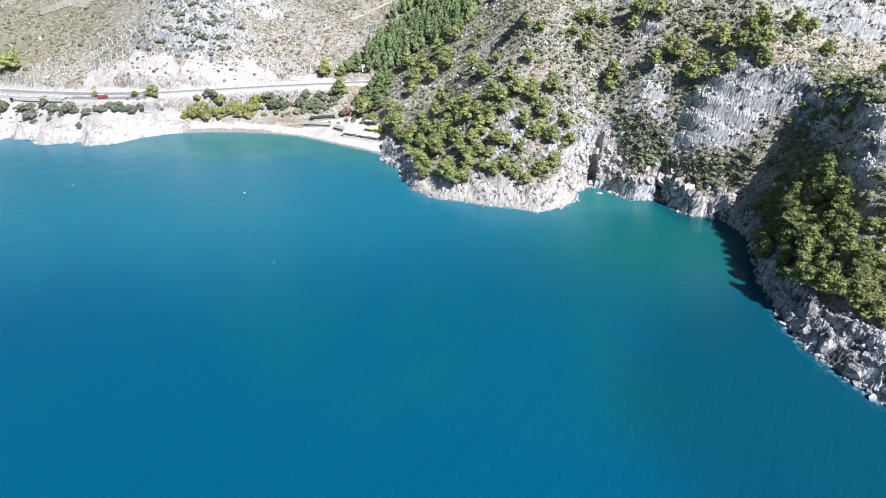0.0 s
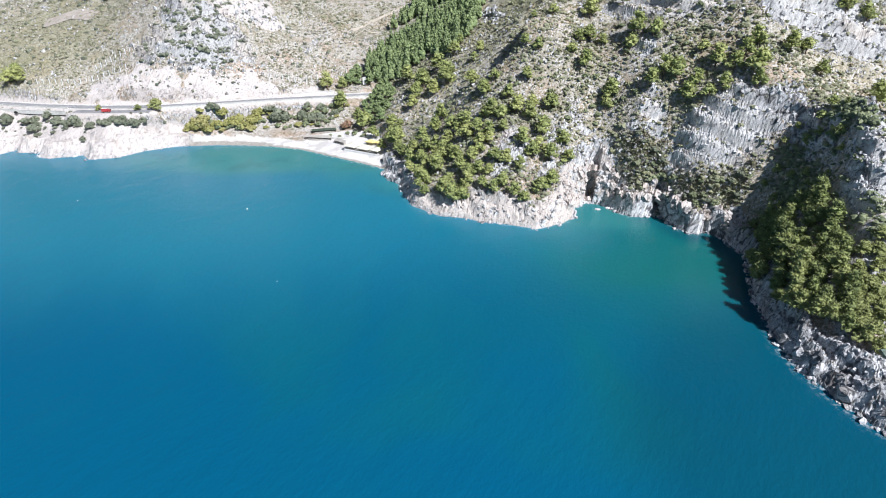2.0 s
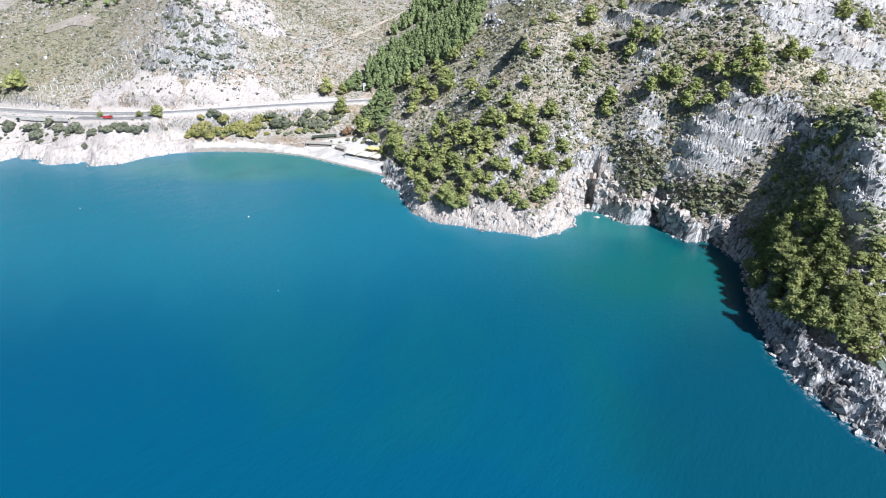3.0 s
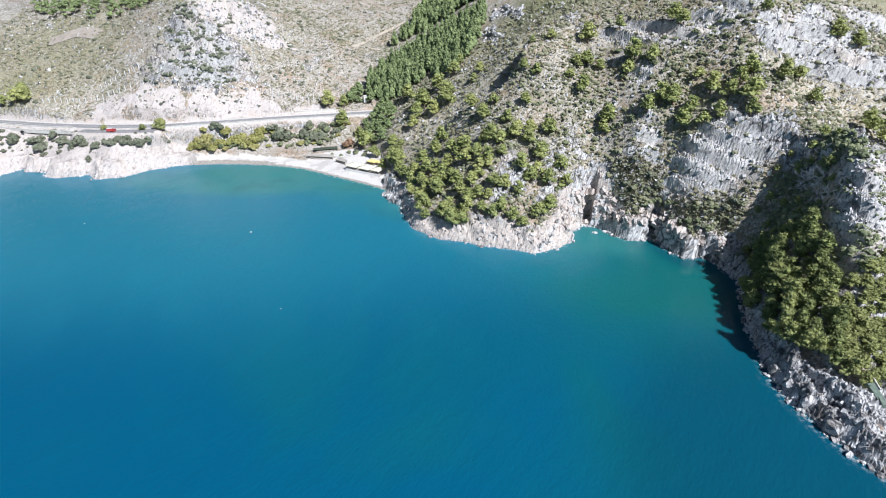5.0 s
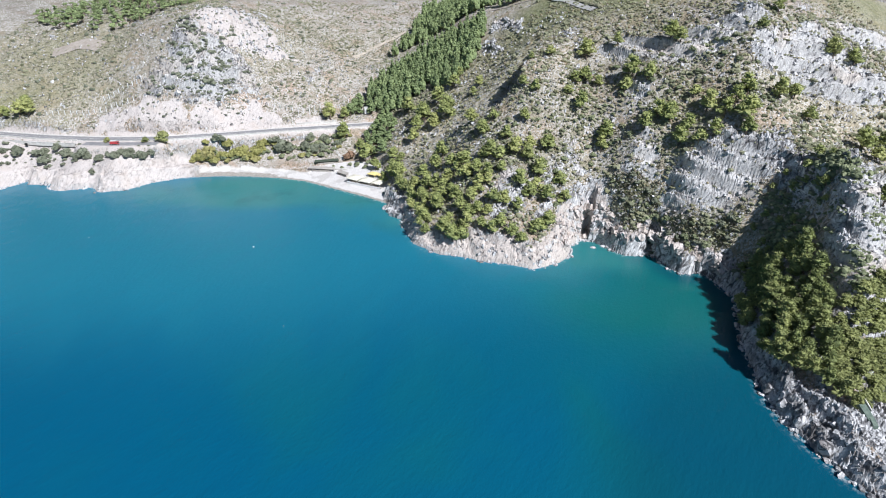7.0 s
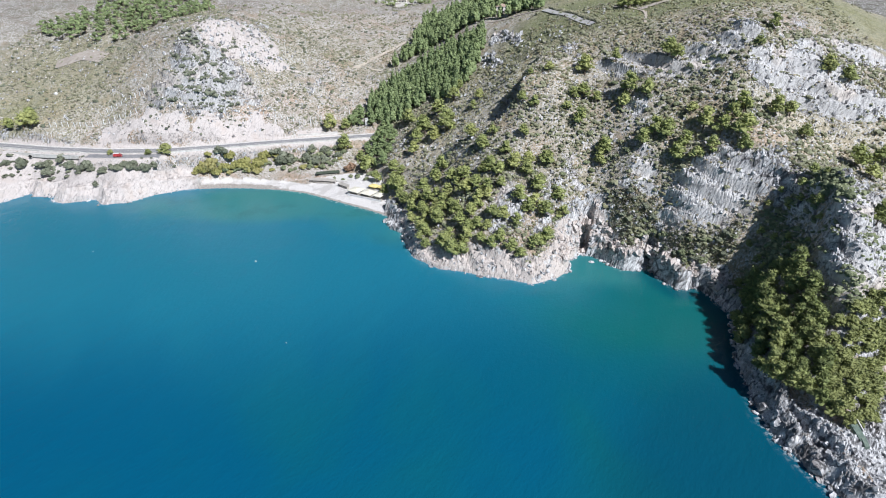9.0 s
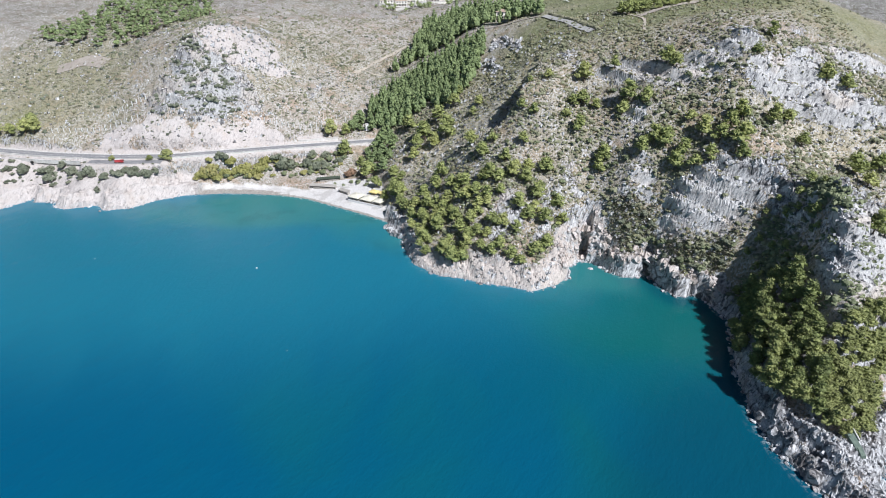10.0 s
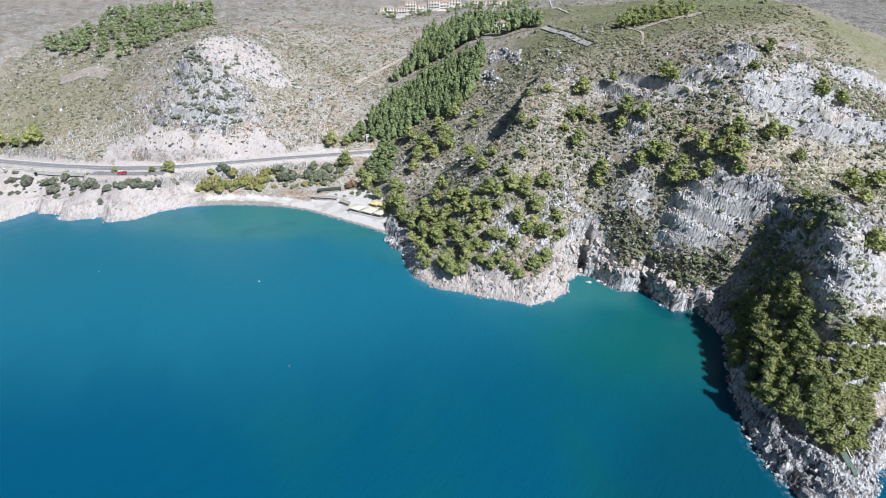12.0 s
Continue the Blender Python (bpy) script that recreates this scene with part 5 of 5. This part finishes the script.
scrub("scrub", "dense grey-green thicket between the cliffs of the cove", 560, 6, 0.35, 2.2, MAQUIS, (55, 180, 232, 312),
      lambda x, y, z, d, rock, pale, sand: np.clip(patch(THICKET, x, y, 3) + 0.3 * near(x, y, 148, 246, 14, 12) + 0.12, 0, 1) * (1 - 0.85 * (crags(x, y) > 0.5))
      * (0.12 + 0.88 * (fbm(x, y, 7, 2, 95) > 0.0)) * smoothstep(2.5, 5, d), 2.5)
scrub("scrub", "brownish olive bushes over the cove cliffs", 320, 26, 0.35, 2.1, MIXED, (70, 160, 250, 312),
      lambda x, y, z, d, rock, pale, sand: np.clip(0.8 * patch(THICKET, x, y, 3) + 0.12, 0, 1) * (fbm(x, y, 9, 2, 96) > -0.1) * smoothstep(2.5, 5, d) * (1 - 0.7 * (crags(x, y) > 0.5)), 2.5)
scrub("scrub", "dark evergreen thicket in the shaded hollow behind the spur", 800, 30, 0.6, 2.4, OLIVE, (128, 175, 222, 268),
      lambda x, y, z, d, rock, pale, sand: np.maximum(0.6 * patch([(131, 238), (139, 250), (148, 256), (152, 250), (151, 234), (147, 224), (142, 226)], x, y, 4), near(x, y, 161, 241, 4.5, 11)) * (fbm(x, y, 9, 2, 85) > -0.3) * smoothstep(4, 7, d))
scrub("scrub", "grey-green bushes on the crest of the spur", 330, 27, 0.5, 1.7, OLIVE, (138, 172, 185, 225),
      lambda x, y, z, d, rock, pale, sand: np.maximum(near(x, y, 150, 198, 10, 7, 60), 0.35 * near(x, y, 163, 218, 16, 14)) * (fbm(x, y, 6, 2, 98) > -0.2))
scrub("scrub", "dark shrubs rooted in the pale rock scar", 130, 31, 0.5, 1.9, DUSKY, (-182, -108, 454, 522),
      lambda x, y, z, d, rock, pale, sand: patch(SCAR, x, y, 3) * (0.1 + 0.6 * (fbm(x, y, 8, 2, 34) > 0.2)))
scrub("scrub", "dark shrubs along the road cutting", 120, 32, 0.4, 1.5, DUSKY, (-240, -82, 402, 436),
      lambda x, y, z, d, rock, pale, sand: patch(CUTTING, x, y, 3) * (0.06 + 0.6 * (fbm(x, y, 7, 2, 36) > 0.25)))
scrub("scrub", "grey-green bushes clinging to the crag over the road", 340, 7, 0.6, 2.5, DUSKY, (-208, -125, 414, 468),
      lambda x, y, z, d, rock, pale, sand: patch(CRAG, x, y, 5) * np.where(fbm(x, y, 6, 2, 33) > -0.05, 0.7, 0.06))

# ---------------------------------------------------------------- shore boulders
def boulders():
    r = np.random.default_rng(12)
    n = 60000
    x, y = r.uniform(-310, 200, n), r.uniform(115, 390, n)
    d = inland(x, y)
    ok = (d > -1.6) & (d < 3.5) & ((x > -34) | (x < -172))
    ok &= (x > 60) | (r.random(n) < 0.35)
    rr, s = random.Random(12), Soup()
    for k in np.nonzero(ok)[0][:1500]:
        size = 0.35 + 1.25 * rr.random() ** 2.5
        s.lump((x[k], y[k], max(0.0, d[k] * 0.8) + size * 0.15), (size, size * rr.uniform(0.6, 1), size * rr.uniform(0.5, 0.9)), 1, 0.3, rr)
    return tagged(new("boulders", s.mesh("boulders", ROCK)), "fallen limestone boulders along the waterline", "boulders", kind="stuff")


boulders()


def broken_rock(name, label, count, seed, box, small, large, weight, material=ROCK):
    """Angular limestone blocks lying and standing on the slopes."""
    r, rr, s = np.random.default_rng(seed), random.Random(seed), Soup()
    n = count * 8
    x, y = r.uniform(box[0], box[1], n), r.uniform(box[2], box[3], n)
    z, d, rock, pale, sand, bench = land(x, y)
    for k in np.nonzero((r.random(n) < weight(x, y, d, rock, pale)) & (bench < 0.1) & (d > 1) & (sand < 0.2))[0][:count]:
        size = small + (large - small) * rr.random() ** 2.6
        s.block((x[k], y[k], z[k] + size * 0.1), (size * 0.75, size * rr.uniform(0.35, 0.75), size * rr.uniform(0.5, 1.1)), rr)
    return tagged(new(name, s.mesh(name, material)), label, "rocks", kind="stuff")


broken_rock("rocks", "pale limestone blocks strewn over the headland and cliffs", 4600, 21, (-35, 235, 256, 425), 0.3, 1.5,
            lambda x, y, d, rock, pale: (0.16 + 0.22 * smoothstep(0.3, 0.8, rock)) * (1 - near(x, y, 180, 395, 130, 58, 8)))
broken_rock("rocks", "jagged limestone blocks on the spur's shore", 2200, 22, (108, 172, 116, 245), 0.25, 1.3,
            lambda x, y, d, rock, pale: smoothstep(0.3, 0.8, rock))
broken_rock("rocks", "broken pale outcrops beside the plantation", 260, 27, (24, 58, 418, 474), 0.5, 2.4,
            lambda x, y, d, rock, pale: np.maximum(patch(OUTCROPS[0], x, y, 3), patch(OUTCROPS[1], x, y, 3)))
broken_rock("rocks", "angular pinkish blocks of the cove's sea cliffs", 620, 24, (58, 128, 244, 298), 0.7, 2.6,
            lambda x, y, d, rock, pale: 1.0 * smoothstep(6, 4, d), BLUSH_ROCK)
broken_rock("rocks", "pale blocks breaking through the cove thicket", 360, 26, (82, 140, 250, 296), 0.3, 1.3,
            lambda x, y, d, rock, pale: 0.8 * patch(THICKET, x, y, 2))
broken_rock("rocks", "angular pale blocks along the headland's ribbed shore", 300, 25, (-30, 70, 256, 330), 0.3, 1.1,
            lambda x, y, d, rock, pale: 1.0 * smoothstep(10, 6, d), BLUSH_ROCK)
broken_rock("rocks", "broken limestone ledges round the crag over the road", 420, 28, (-240, -95, 405, 525), 0.5, 2.2,
            lambda x, y, d, rock, pale: 0.5 * np.maximum(patch(SCAR, x, y, 9), np.maximum(patch(CRAG, x, y, 10), 0.4 * patch(CUTTING, x, y, 4))))
broken_rock("rocks", "scattered pale stones on the western slope", 2200, 23, (-345, -30, 355, 520), 0.3, 1.4,
            lambda x, y, d, rock, pale: (0.15 + 0.5 * smoothstep(0.3, 0.8, rock)) * smoothstep(396, 408, y))


def big_boulder(x, y, size, tall, seed):
    r = random.Random(seed)
    s = Soup().lump((0, 0, tall * 0.3), (size, size * 0.75, tall), 2, 0.2, r)
    ob = tagged(new("boulder", s.mesh("boulder", ROCK)), "large grey limestone boulder at the water's edge", "boulder", "boulders in the shallows")
    ob.matrix_basis = pose(x, y, max(-0.4, ground_at(x, y) - 0.5), 0, 0, r.uniform(0, 360))
    return ob


def pinnacle(x, y, z, tall, label, seed):
    """A leaning tooth of bedded rock."""
    r, s = random.Random(seed), Soup()
    for k in range(8):
        u = k / 7
        s.block((0.22 * tall * u + r.uniform(-0.5, 0.5), r.uniform(-0.6, 0.6), tall * (0.08 + 0.8 * u)), (tall * (0.30 - 0.18 * u), tall * (0.22 - 0.12 * u), tall * 0.2), r)
    ob = tagged(new("rock_pinnacle", s.mesh("rock_pinnacle", ROCK)), label, "rock")
    ob.matrix_basis = pose(x, y, z - 1.5)
    return ob


pinnacle(36.0, 350.5, ground_at(36.5, 350.5), 9.5, "pale leaning limestone tooth under the shaded ridge", 91)


def cave_roof(x, y, z, w, d, h, label, seed):
    """Wedged blocks that bridge a cleft."""
    r, s = random.Random(seed), Soup()
    for k in range(7):
        s.block((r.uniform(-0.5, 0.5) * w, r.uniform(-0.4, 0.5) * d, r.uniform(-0.3, 0.4) * h), (w * r.uniform(0.4, 0.7), d * r.uniform(0.4, 0.7), h * r.uniform(0.4, 0.7)), r)
    ob = tagged(new("cave_roof", s.mesh("cave_roof", BLUSH_ROCK)), label, "rock")
    ob.matrix_basis = pose(x, y, z)
    return ob


cave_roof(75.5, 293.0, 14.5, 5.5, 4.5, 4.0, "ochre-grey rock roof over the tall sea cave", 77)
cave_roof(102.8, 273.5, 9.0, 3.6, 3.6, 3.0, "pinkish rock roof over the low sea cave", 78)
for k, (x, y, size, tall) in enumerate([(76, 279, 1.8, 0.5), (81, 286, 2.2, 2.2), (78, 289, 1.8, 1.8), (76.5, 287, 1.5, 1.3),
                                        (-30, 324, 2.6, 2.4), (-33, 329, 2.2, 2.0), (-27, 319, 3.0, 3.2), (-23.5, 316, 2.6, 4.0), (117, 140, 2.6, 2.6), (114.5, 151, 2.2, 2.6), (113, 160, 2.4, 2.4), (112.5, 168, 2.0, 2.0)]):
    big_boulder(x, y, size, tall, 500 + k)

# ---------------------------------------------------------------- beach bar
def tent(x, y, z, w, d, cloth, label, turn=0.0):
    t = thing("canopy_tent", label, "canopy", "canopies of the beach bar", pose(x, y, z, 0, 0, turn))
    roof = Soup().add([(-w / 2, -d / 2, 2.5), (w / 2, -d / 2, 2.5), (w / 2, d / 2, 2.5), (-w / 2, d / 2, 2.5), (0, 0, 3.6)],
                      [(0, 1, 4), (1, 2, 4), (2, 3, 4), (3, 0, 4), (3, 2, 1, 0)])
    part("roof", roof, cloth, t)
    part("valance", Soup().box((0, -d / 2, 2.35), (w, 0.05, 0.35)).box((0, d / 2, 2.35), (w, 0.05, 0.35)).box((-w / 2, 0, 2.35), (0.05, d - 0.06, 0.35)).box((w / 2, 0, 2.35), (0.05, d - 0.06, 0.35)), cloth, t)
    for sx in (-1, 1):
        for sy in (-1, 1):
            part("pole", Soup().tube((sx * (w / 2 - 0.15), sy * (d / 2 - 0.15), -0.5), (sx * (w / 2 - 0.15), sy * (d / 2 - 0.15), 2.5), 0.06, 0.06), STEEL, t)
    return t


def deck(x, y, z, w, d, turn, label):
    t = thing("wooden_deck", label, "deck", at=pose(x, y, z, 0, 0, turn))
    n = int(d / 0.5)
    for k in range(n):
        part("plank", Soup().box((0, -d / 2 + (k + 0.5) * d / n, 0), (w, d / n - 0.03, 0.1)), TIMBER, t)
    for s in (-1, 1):
        part("railing", Soup().box((0, s * (d / 2 - 0.05), 0.55), (w, 0.08, 0.9)), WHITE, t, "white boarded railing")
    part("skirt", Soup().box((0, -d / 2 + 0.05, -0.7), (w, 0.08, 1.3)), WHITE, t, "white boarded skirt")
    for k in range(4):
        for s in (-1, 1):
            part("post", Soup().box((-w / 2 + 0.3 + k * (w - 0.6) / 3, s * (d / 2 - 0.3), -0.9), (0.16, 0.16, 1.7)), TIMBER, t)
    return t


def shed(x, y, z, w, d, h, turn, label, cladding=TIMBER, top=TIMBER):
    t = thing("beach_cabin", label, "cabin", "cabins behind the beach", pose(x, y, z, 0, 0, turn))
    n = max(3, int(w / 2.4))
    part("wall", Soup().box((0, d / 2 - 0.1, h / 2 - 0.3), (w, 0.2, h + 0.6)).box((-w / 2 + 0.1, 0, h / 2 - 0.3), (0.2, d - 0.42, h + 0.6)).box((w / 2 - 0.1, 0, h / 2 - 0.3), (0.2, d - 0.42, h + 0.6)), cladding, t)
    for k in range(n + 1):
        part("post", Soup().box((-w / 2 + k * w / n, -d / 2, h / 2 - 0.3), (0.14, 0.14, h + 0.6)), cladding, t)
    part("roof", Soup().add([(-w / 2 - 0.3, -d / 2 - 0.4, h), (w / 2 + 0.3, -d / 2 - 0.4, h), (w / 2 + 0.3, d / 2 + 0.4, h + 0.7), (-w / 2 - 0.3, d / 2 + 0.4, h + 0.7),
                             (-w / 2 - 0.3, -d / 2 - 0.4, h + 0.12), (w / 2 + 0.3, -d / 2 - 0.4, h + 0.12), (w / 2 + 0.3, d / 2 + 0.4, h + 0.82), (-w / 2 - 0.3, d / 2 + 0.4, h + 0.82)],
                            [(3, 2, 1, 0), (4, 5, 6, 7), (0, 1, 5, 4), (1, 2, 6, 5), (2, 3, 7, 6), (3, 0, 4, 7)]), top, t)
    part("counter", Soup().box((0, -d / 2 + 0.4, 0.45), (w * 0.8, 0.5, 0.9)), TIMBER, t)
    return t


deck(-47, 363, 2.3, 25, 9, -28, "weathered plank deck of the beach bar")
tent(-55.0, 366.9, 2.4, 8.2, 8.0, CANVAS, "cream canvas canopy on the beach bar deck", -32)
tent(-46.6, 362.4, 2.4, 8.2, 8.0, CANVAS, "cream canvas canopy on the beach bar deck", -32)
tent(-39.5, 358.6, 2.4, 6.0, 7.0, CANVAS, "pale canopy at the seaward end of the deck", -32)
tent(-44.0, 371.5, 3.2, 6.0, 5.0, YELLOW, "yellow canvas canopy behind the beach bar", -32)
tent(-38.5, 369.0, 3.3, 5.0, 4.5, YELLOW, "yellow canvas canopy behind the beach bar", -32)
shed(-79, 384.5, 2.6, 17, 2.2, 1.9, -10, "long low open timber shelter at the back of the beach")
shed(-64, 376, 2.6, 8, 2.0, 1.8, -38, "short open timber shelter at the back of the beach")
shed(-77, 393.5, 4.6, 15, 2.0, 1.7, 12, "long dark green netted shed on the beach terrace", SCREEN, SCREEN)
yard = Soup()
for k in range(6):
    yard.box((-72 + 4 * k, 388.5 - 0.9 * k, 4.05), (4.02, 7, 0.5))
tagged(new("pavement", yard.mesh("pavement", CONCRETE)), "pale paved yard behind the beach cabins", "terrace", kind="structure")
path_steps = thing("stair_path", "pale stepped path from the road to the beach", "steps")
for k in range(22):
    u = k / 21
    x, y = -66.5 - 6 * math.sin(u * 3.0), 397 + 22 * u
    part("step", Soup().box((x, y, ground_at(x, y) + 0.1), (1.8, 1.05, 0.5)), CONCRETE, path_steps)


# ---------------------------------------------------------------- rockfall fences
def rockfall_fence(points, gap=4.0, tall=3.1):
    line = resample([(x, y, 0) for x, y in points], gap)
    z = land(line[:, 0], line[:, 1])[0]
    t = thing("rockfall_fence", "row of pale steel posts with cables above the road", "fence", "rockfall fences")
    for (x, y, _), h in zip(line, z):
        part("post", Soup().box((x, y, h + tall / 2 - 0.3), (0.36, 0.36, tall + 0.6)), WHITE, t)
    for lev in (0.5, 0.95):
        s = Soup()
        for (a, ha), (b, hb) in zip(zip(line[:-1], z[:-1]), zip(line[1:], z[1:])):
            s.tube((a[0], a[1], ha + tall * lev), (b[0], b[1], hb + tall * lev), 0.03, 0.03, 4)
        part("cable", s, STEEL, t)
    return t


rockfall_fence([(-126, 433), (-114, 434), (-97, 435), (-84, 443), (-69, 456)])
rockfall_fence([(-95, 440), (-87, 447), (-79, 456)])
rockfall_fence([(-268, 416), (-247, 417), (-227, 418), (-208, 418)])
rockfall_fence([(-232, 426), (-218, 428), (-204, 427)], 3.5)

# ---------------------------------------------------------------- lorry in the lay-by
def lorry(x, y, z, turn):
    t = thing("lorry", "small red lorry parked in the lay-by", "lorry", at=pose(x, y, z, 0, 0, turn) @ Matrix.Scale(0.8, 4))
    part("chassis", Soup().box((0, 0, 0.75), (6.6, 1.1, 0.25)), RUBBER, t)
    cab = part("cab", Soup().box((2.45, 0, 1.55), (1.7, 2.2, 1.9), 0, 0.9), RED, t)
    part("windscreen", Soup().box((3.28, 0, 1.95), (0.06, 1.8, 0.75)), GLASS, cab)
    for s in (-1, 1):
        part("side_window", Soup().box((2.55, s * 1.06, 1.95), (0.9, 0.06, 0.6)), GLASS, cab)
        part("headlight", Soup().box((3.32, s * 0.8, 0.95), (0.06, 0.35, 0.22)), WHITE, cab)
    part("cargo_box", Soup().box((-0.95, 0, 2.0), (4.7, 2.35, 2.2)), RED, t)
    part("cargo_roof", Soup().box((-0.95, 0, 3.14), (4.75, 2.4, 0.08)), WHITE, t, "white box roof")
    for wx in (2.4, -1.0, -2.2):
        for s in (-1, 1):
            w = part("wheel", Soup().tube((wx, s * 0.82, 0.48), (wx, s * 1.12, 0.48), 0.48, 0.48, 14), RUBBER, t)
            part("rim", Soup().tube((wx, s * 1.10, 0.48), (wx, s * 1.14, 0.48), 0.26, 0.24, 10), STEEL, w)
    return t


lorry(-210.5, 385.6, 20.73, 4)

# ---------------------------------------------------------------- houses
def house(x, y, w, d, storeys, turn, label, roofs=TILE, z=None, category="house", group=""):
    z = ground_at(x, y) if z is None else z
    h = 3.1 * storeys
    t = thing("house", label, category, group, pose(x, y, z, 0, 0, turn))
    part("wall", Soup().box((0, 0, h / 2 - 1.5), (w, d, h + 3)), STUCCO, t)
    e = 0.6
    part("roof", Soup().add([(-w / 2 - e, -d / 2 - e, h), (w / 2 + e, -d / 2 - e, h), (w / 2 + e, d / 2 + e, h), (-w / 2 - e, d / 2 + e, h), (-w / 2 + d * 0.4, 0, h + 1.7), (w / 2 - d * 0.4, 0, h + 1.7)],
                            [(0, 1, 5, 4), (1, 2, 5), (2, 3, 4, 5), (3, 0, 4), (3, 2, 1, 0)]), roofs, t)
    n = max(2, int(w / 3.2))
    for s in range(storeys):
        for k in range(n):
            wx = -w / 2 + (k + 0.5) * w / n
            win = part("window", Soup().box((wx, -d / 2 - 0.03, s * 3.1 + 1.5), (1.5, 0.1, 1.9)), STUCCO, t)
            part("pane", Soup().box((wx, -d / 2 - 0.09, s * 3.1 + 1.5), (1.25, 0.05, 1.65)), GLASS, win)
        b = part("balcony", Soup().box((0, -d / 2 - 0.95, s * 3.1 + 0.02), (w * 0.9, 1.7, 0.22)), STUCCO, t)
        part("railing", Soup().box((0, -d / 2 - 1.72, s * 3.1 + 0.55), (w * 0.9, 0.12, 0.85)), STUCCO, b)
        for k in range(3):
            part("pillar", Soup().box((-w * 0.42 + k * w * 0.42, -d / 2 - 1.6, s * 3.1 + 1.6), (0.35, 0.35, 3.0)), STUCCO, b)
    part("chimney", Soup().box((w * 0.22, d * 0.15, h + 1.5), (0.8, 0.8, 1.6)), STUCCO, t)
    return t


for x, y, w, st, turn in [(-62, 745, 15, 2, 8), (-46, 752, 13, 2, 5), (-37, 764, 13, 3, 10), (-24, 768, 12, 2, 0), (-10, 776, 14, 3, 6), (3, 786, 12, 2, 0), (16, 796, 14, 2, -4),
                          (42, 776, 20, 2, -6), (62, 772, 13, 2, -10), (76, 786, 14, 2, 0)]:
    house(x, y, w, 9.0, st, turn, "cream stuccoed terrace villa with terracotta roof and balconies", group="villas across the valley")
house(50, 524, 13, 8, 1, -12, "low cream house with pink tiled roof among pines", z=ground_at(50, 524) + 1.0)
house(-272, 690, 17, 9, 2, 6, "white house half hidden by pines on the hill")
house(-245, 676, 10, 8, 1, 0, "small white outbuilding among the hill pines")
terrace_wall = thing("retaining_wall", "white retaining wall below the villas", "wall")
line = resample([(-70, 735, 0), (-40, 740, 0), (-12, 756, 0), (20, 776, 0), (34, 784, 0)], 6)
line[:, 2] = land(line[:, 0], line[:, 1])[0]
part("wall", strip(line, -0.4, 0.4, -2, 2.4), CONCRETE, terrace_wall)
part("coping", strip(line, -0.6, 0.6, 2.4, 2.7), CONCRETE, terrace_wall)
hut = thing("transformer_hut", "small white masonry hut among the trees", "hut", at=pose(-55, 443, ground_at(-55, 443) + 1.2, 0, 0, 10))
part("wall", Soup().box((0, 0, 1.7), (2.1, 2.1, 4.6)), WHITE, hut)
part("roof", Soup().box((0, 0, 4.15), (2.5, 2.5, 0.3)), CONCRETE, hut)
part("door", Soup().box((0, -1.07, 1.0), (0.9, 0.06, 2.0)), STEEL, hut)


def mast(x, y):
    z = ground_at(x, y)
    t = thing("power_pole", "slim pale power pole with crossarm on the slope", "power pole", "power poles")
    part("pole", Soup().tube((x, y, z - 1), (x, y, z + 13), 0.22, 0.13), CONCRETE, t)
    part("crossarm", Soup().box((x, y, z + 12.4), (2.2, 0.16, 0.16)), STEEL, t)
    return t


mast(-134, 552), mast(-110, 521), mast(-122, 500)


def buoy(x, y, size):
    t = thing("buoy", "small white mooring buoy floating on the sea", "buoy", "buoys", pose(x, y, 0) @ Matrix.Scale(size, 4))
    part("float", Soup().lump((0, 0, 0.12), (0.55, 0.55, 0.5), 2, 0.0), WHITE, t, smooth=True)
    part("ring", Soup().tube((0, 0, 0.55), (0, 0, 0.8), 0.08, 0.08, 8), STEEL, t)


buoy(-96.5, 281.1, 0.8), buoy(-65.2, 210.4, 0.4), buoy(-186, 292.5, 0.4)

slab = thing("concrete_slab", "grey-green mossy broken concrete slab on the spur's rocks", "slab", at=pose(130.6, 146.0, ground_at(130.8, 146.0) + 1.0, 20, 0, 4))
part("slab", Soup().box((0, 0.6, 0), (2.6, 6.5, 1.0), 3, 0.85).box((0.2, -2.9, 0.15), (1.9, 3.4, 1.1), -6, 0.8), material_plain("mossy_concrete", (0.10, 0.14, 0.115), (0.17, 0.215, 0.18), 0.8), slab)
part("kerb", Soup().box((1.5, 2.8, 0.3), (0.3, 4.0, 1.2)), CONCRETE, slab)
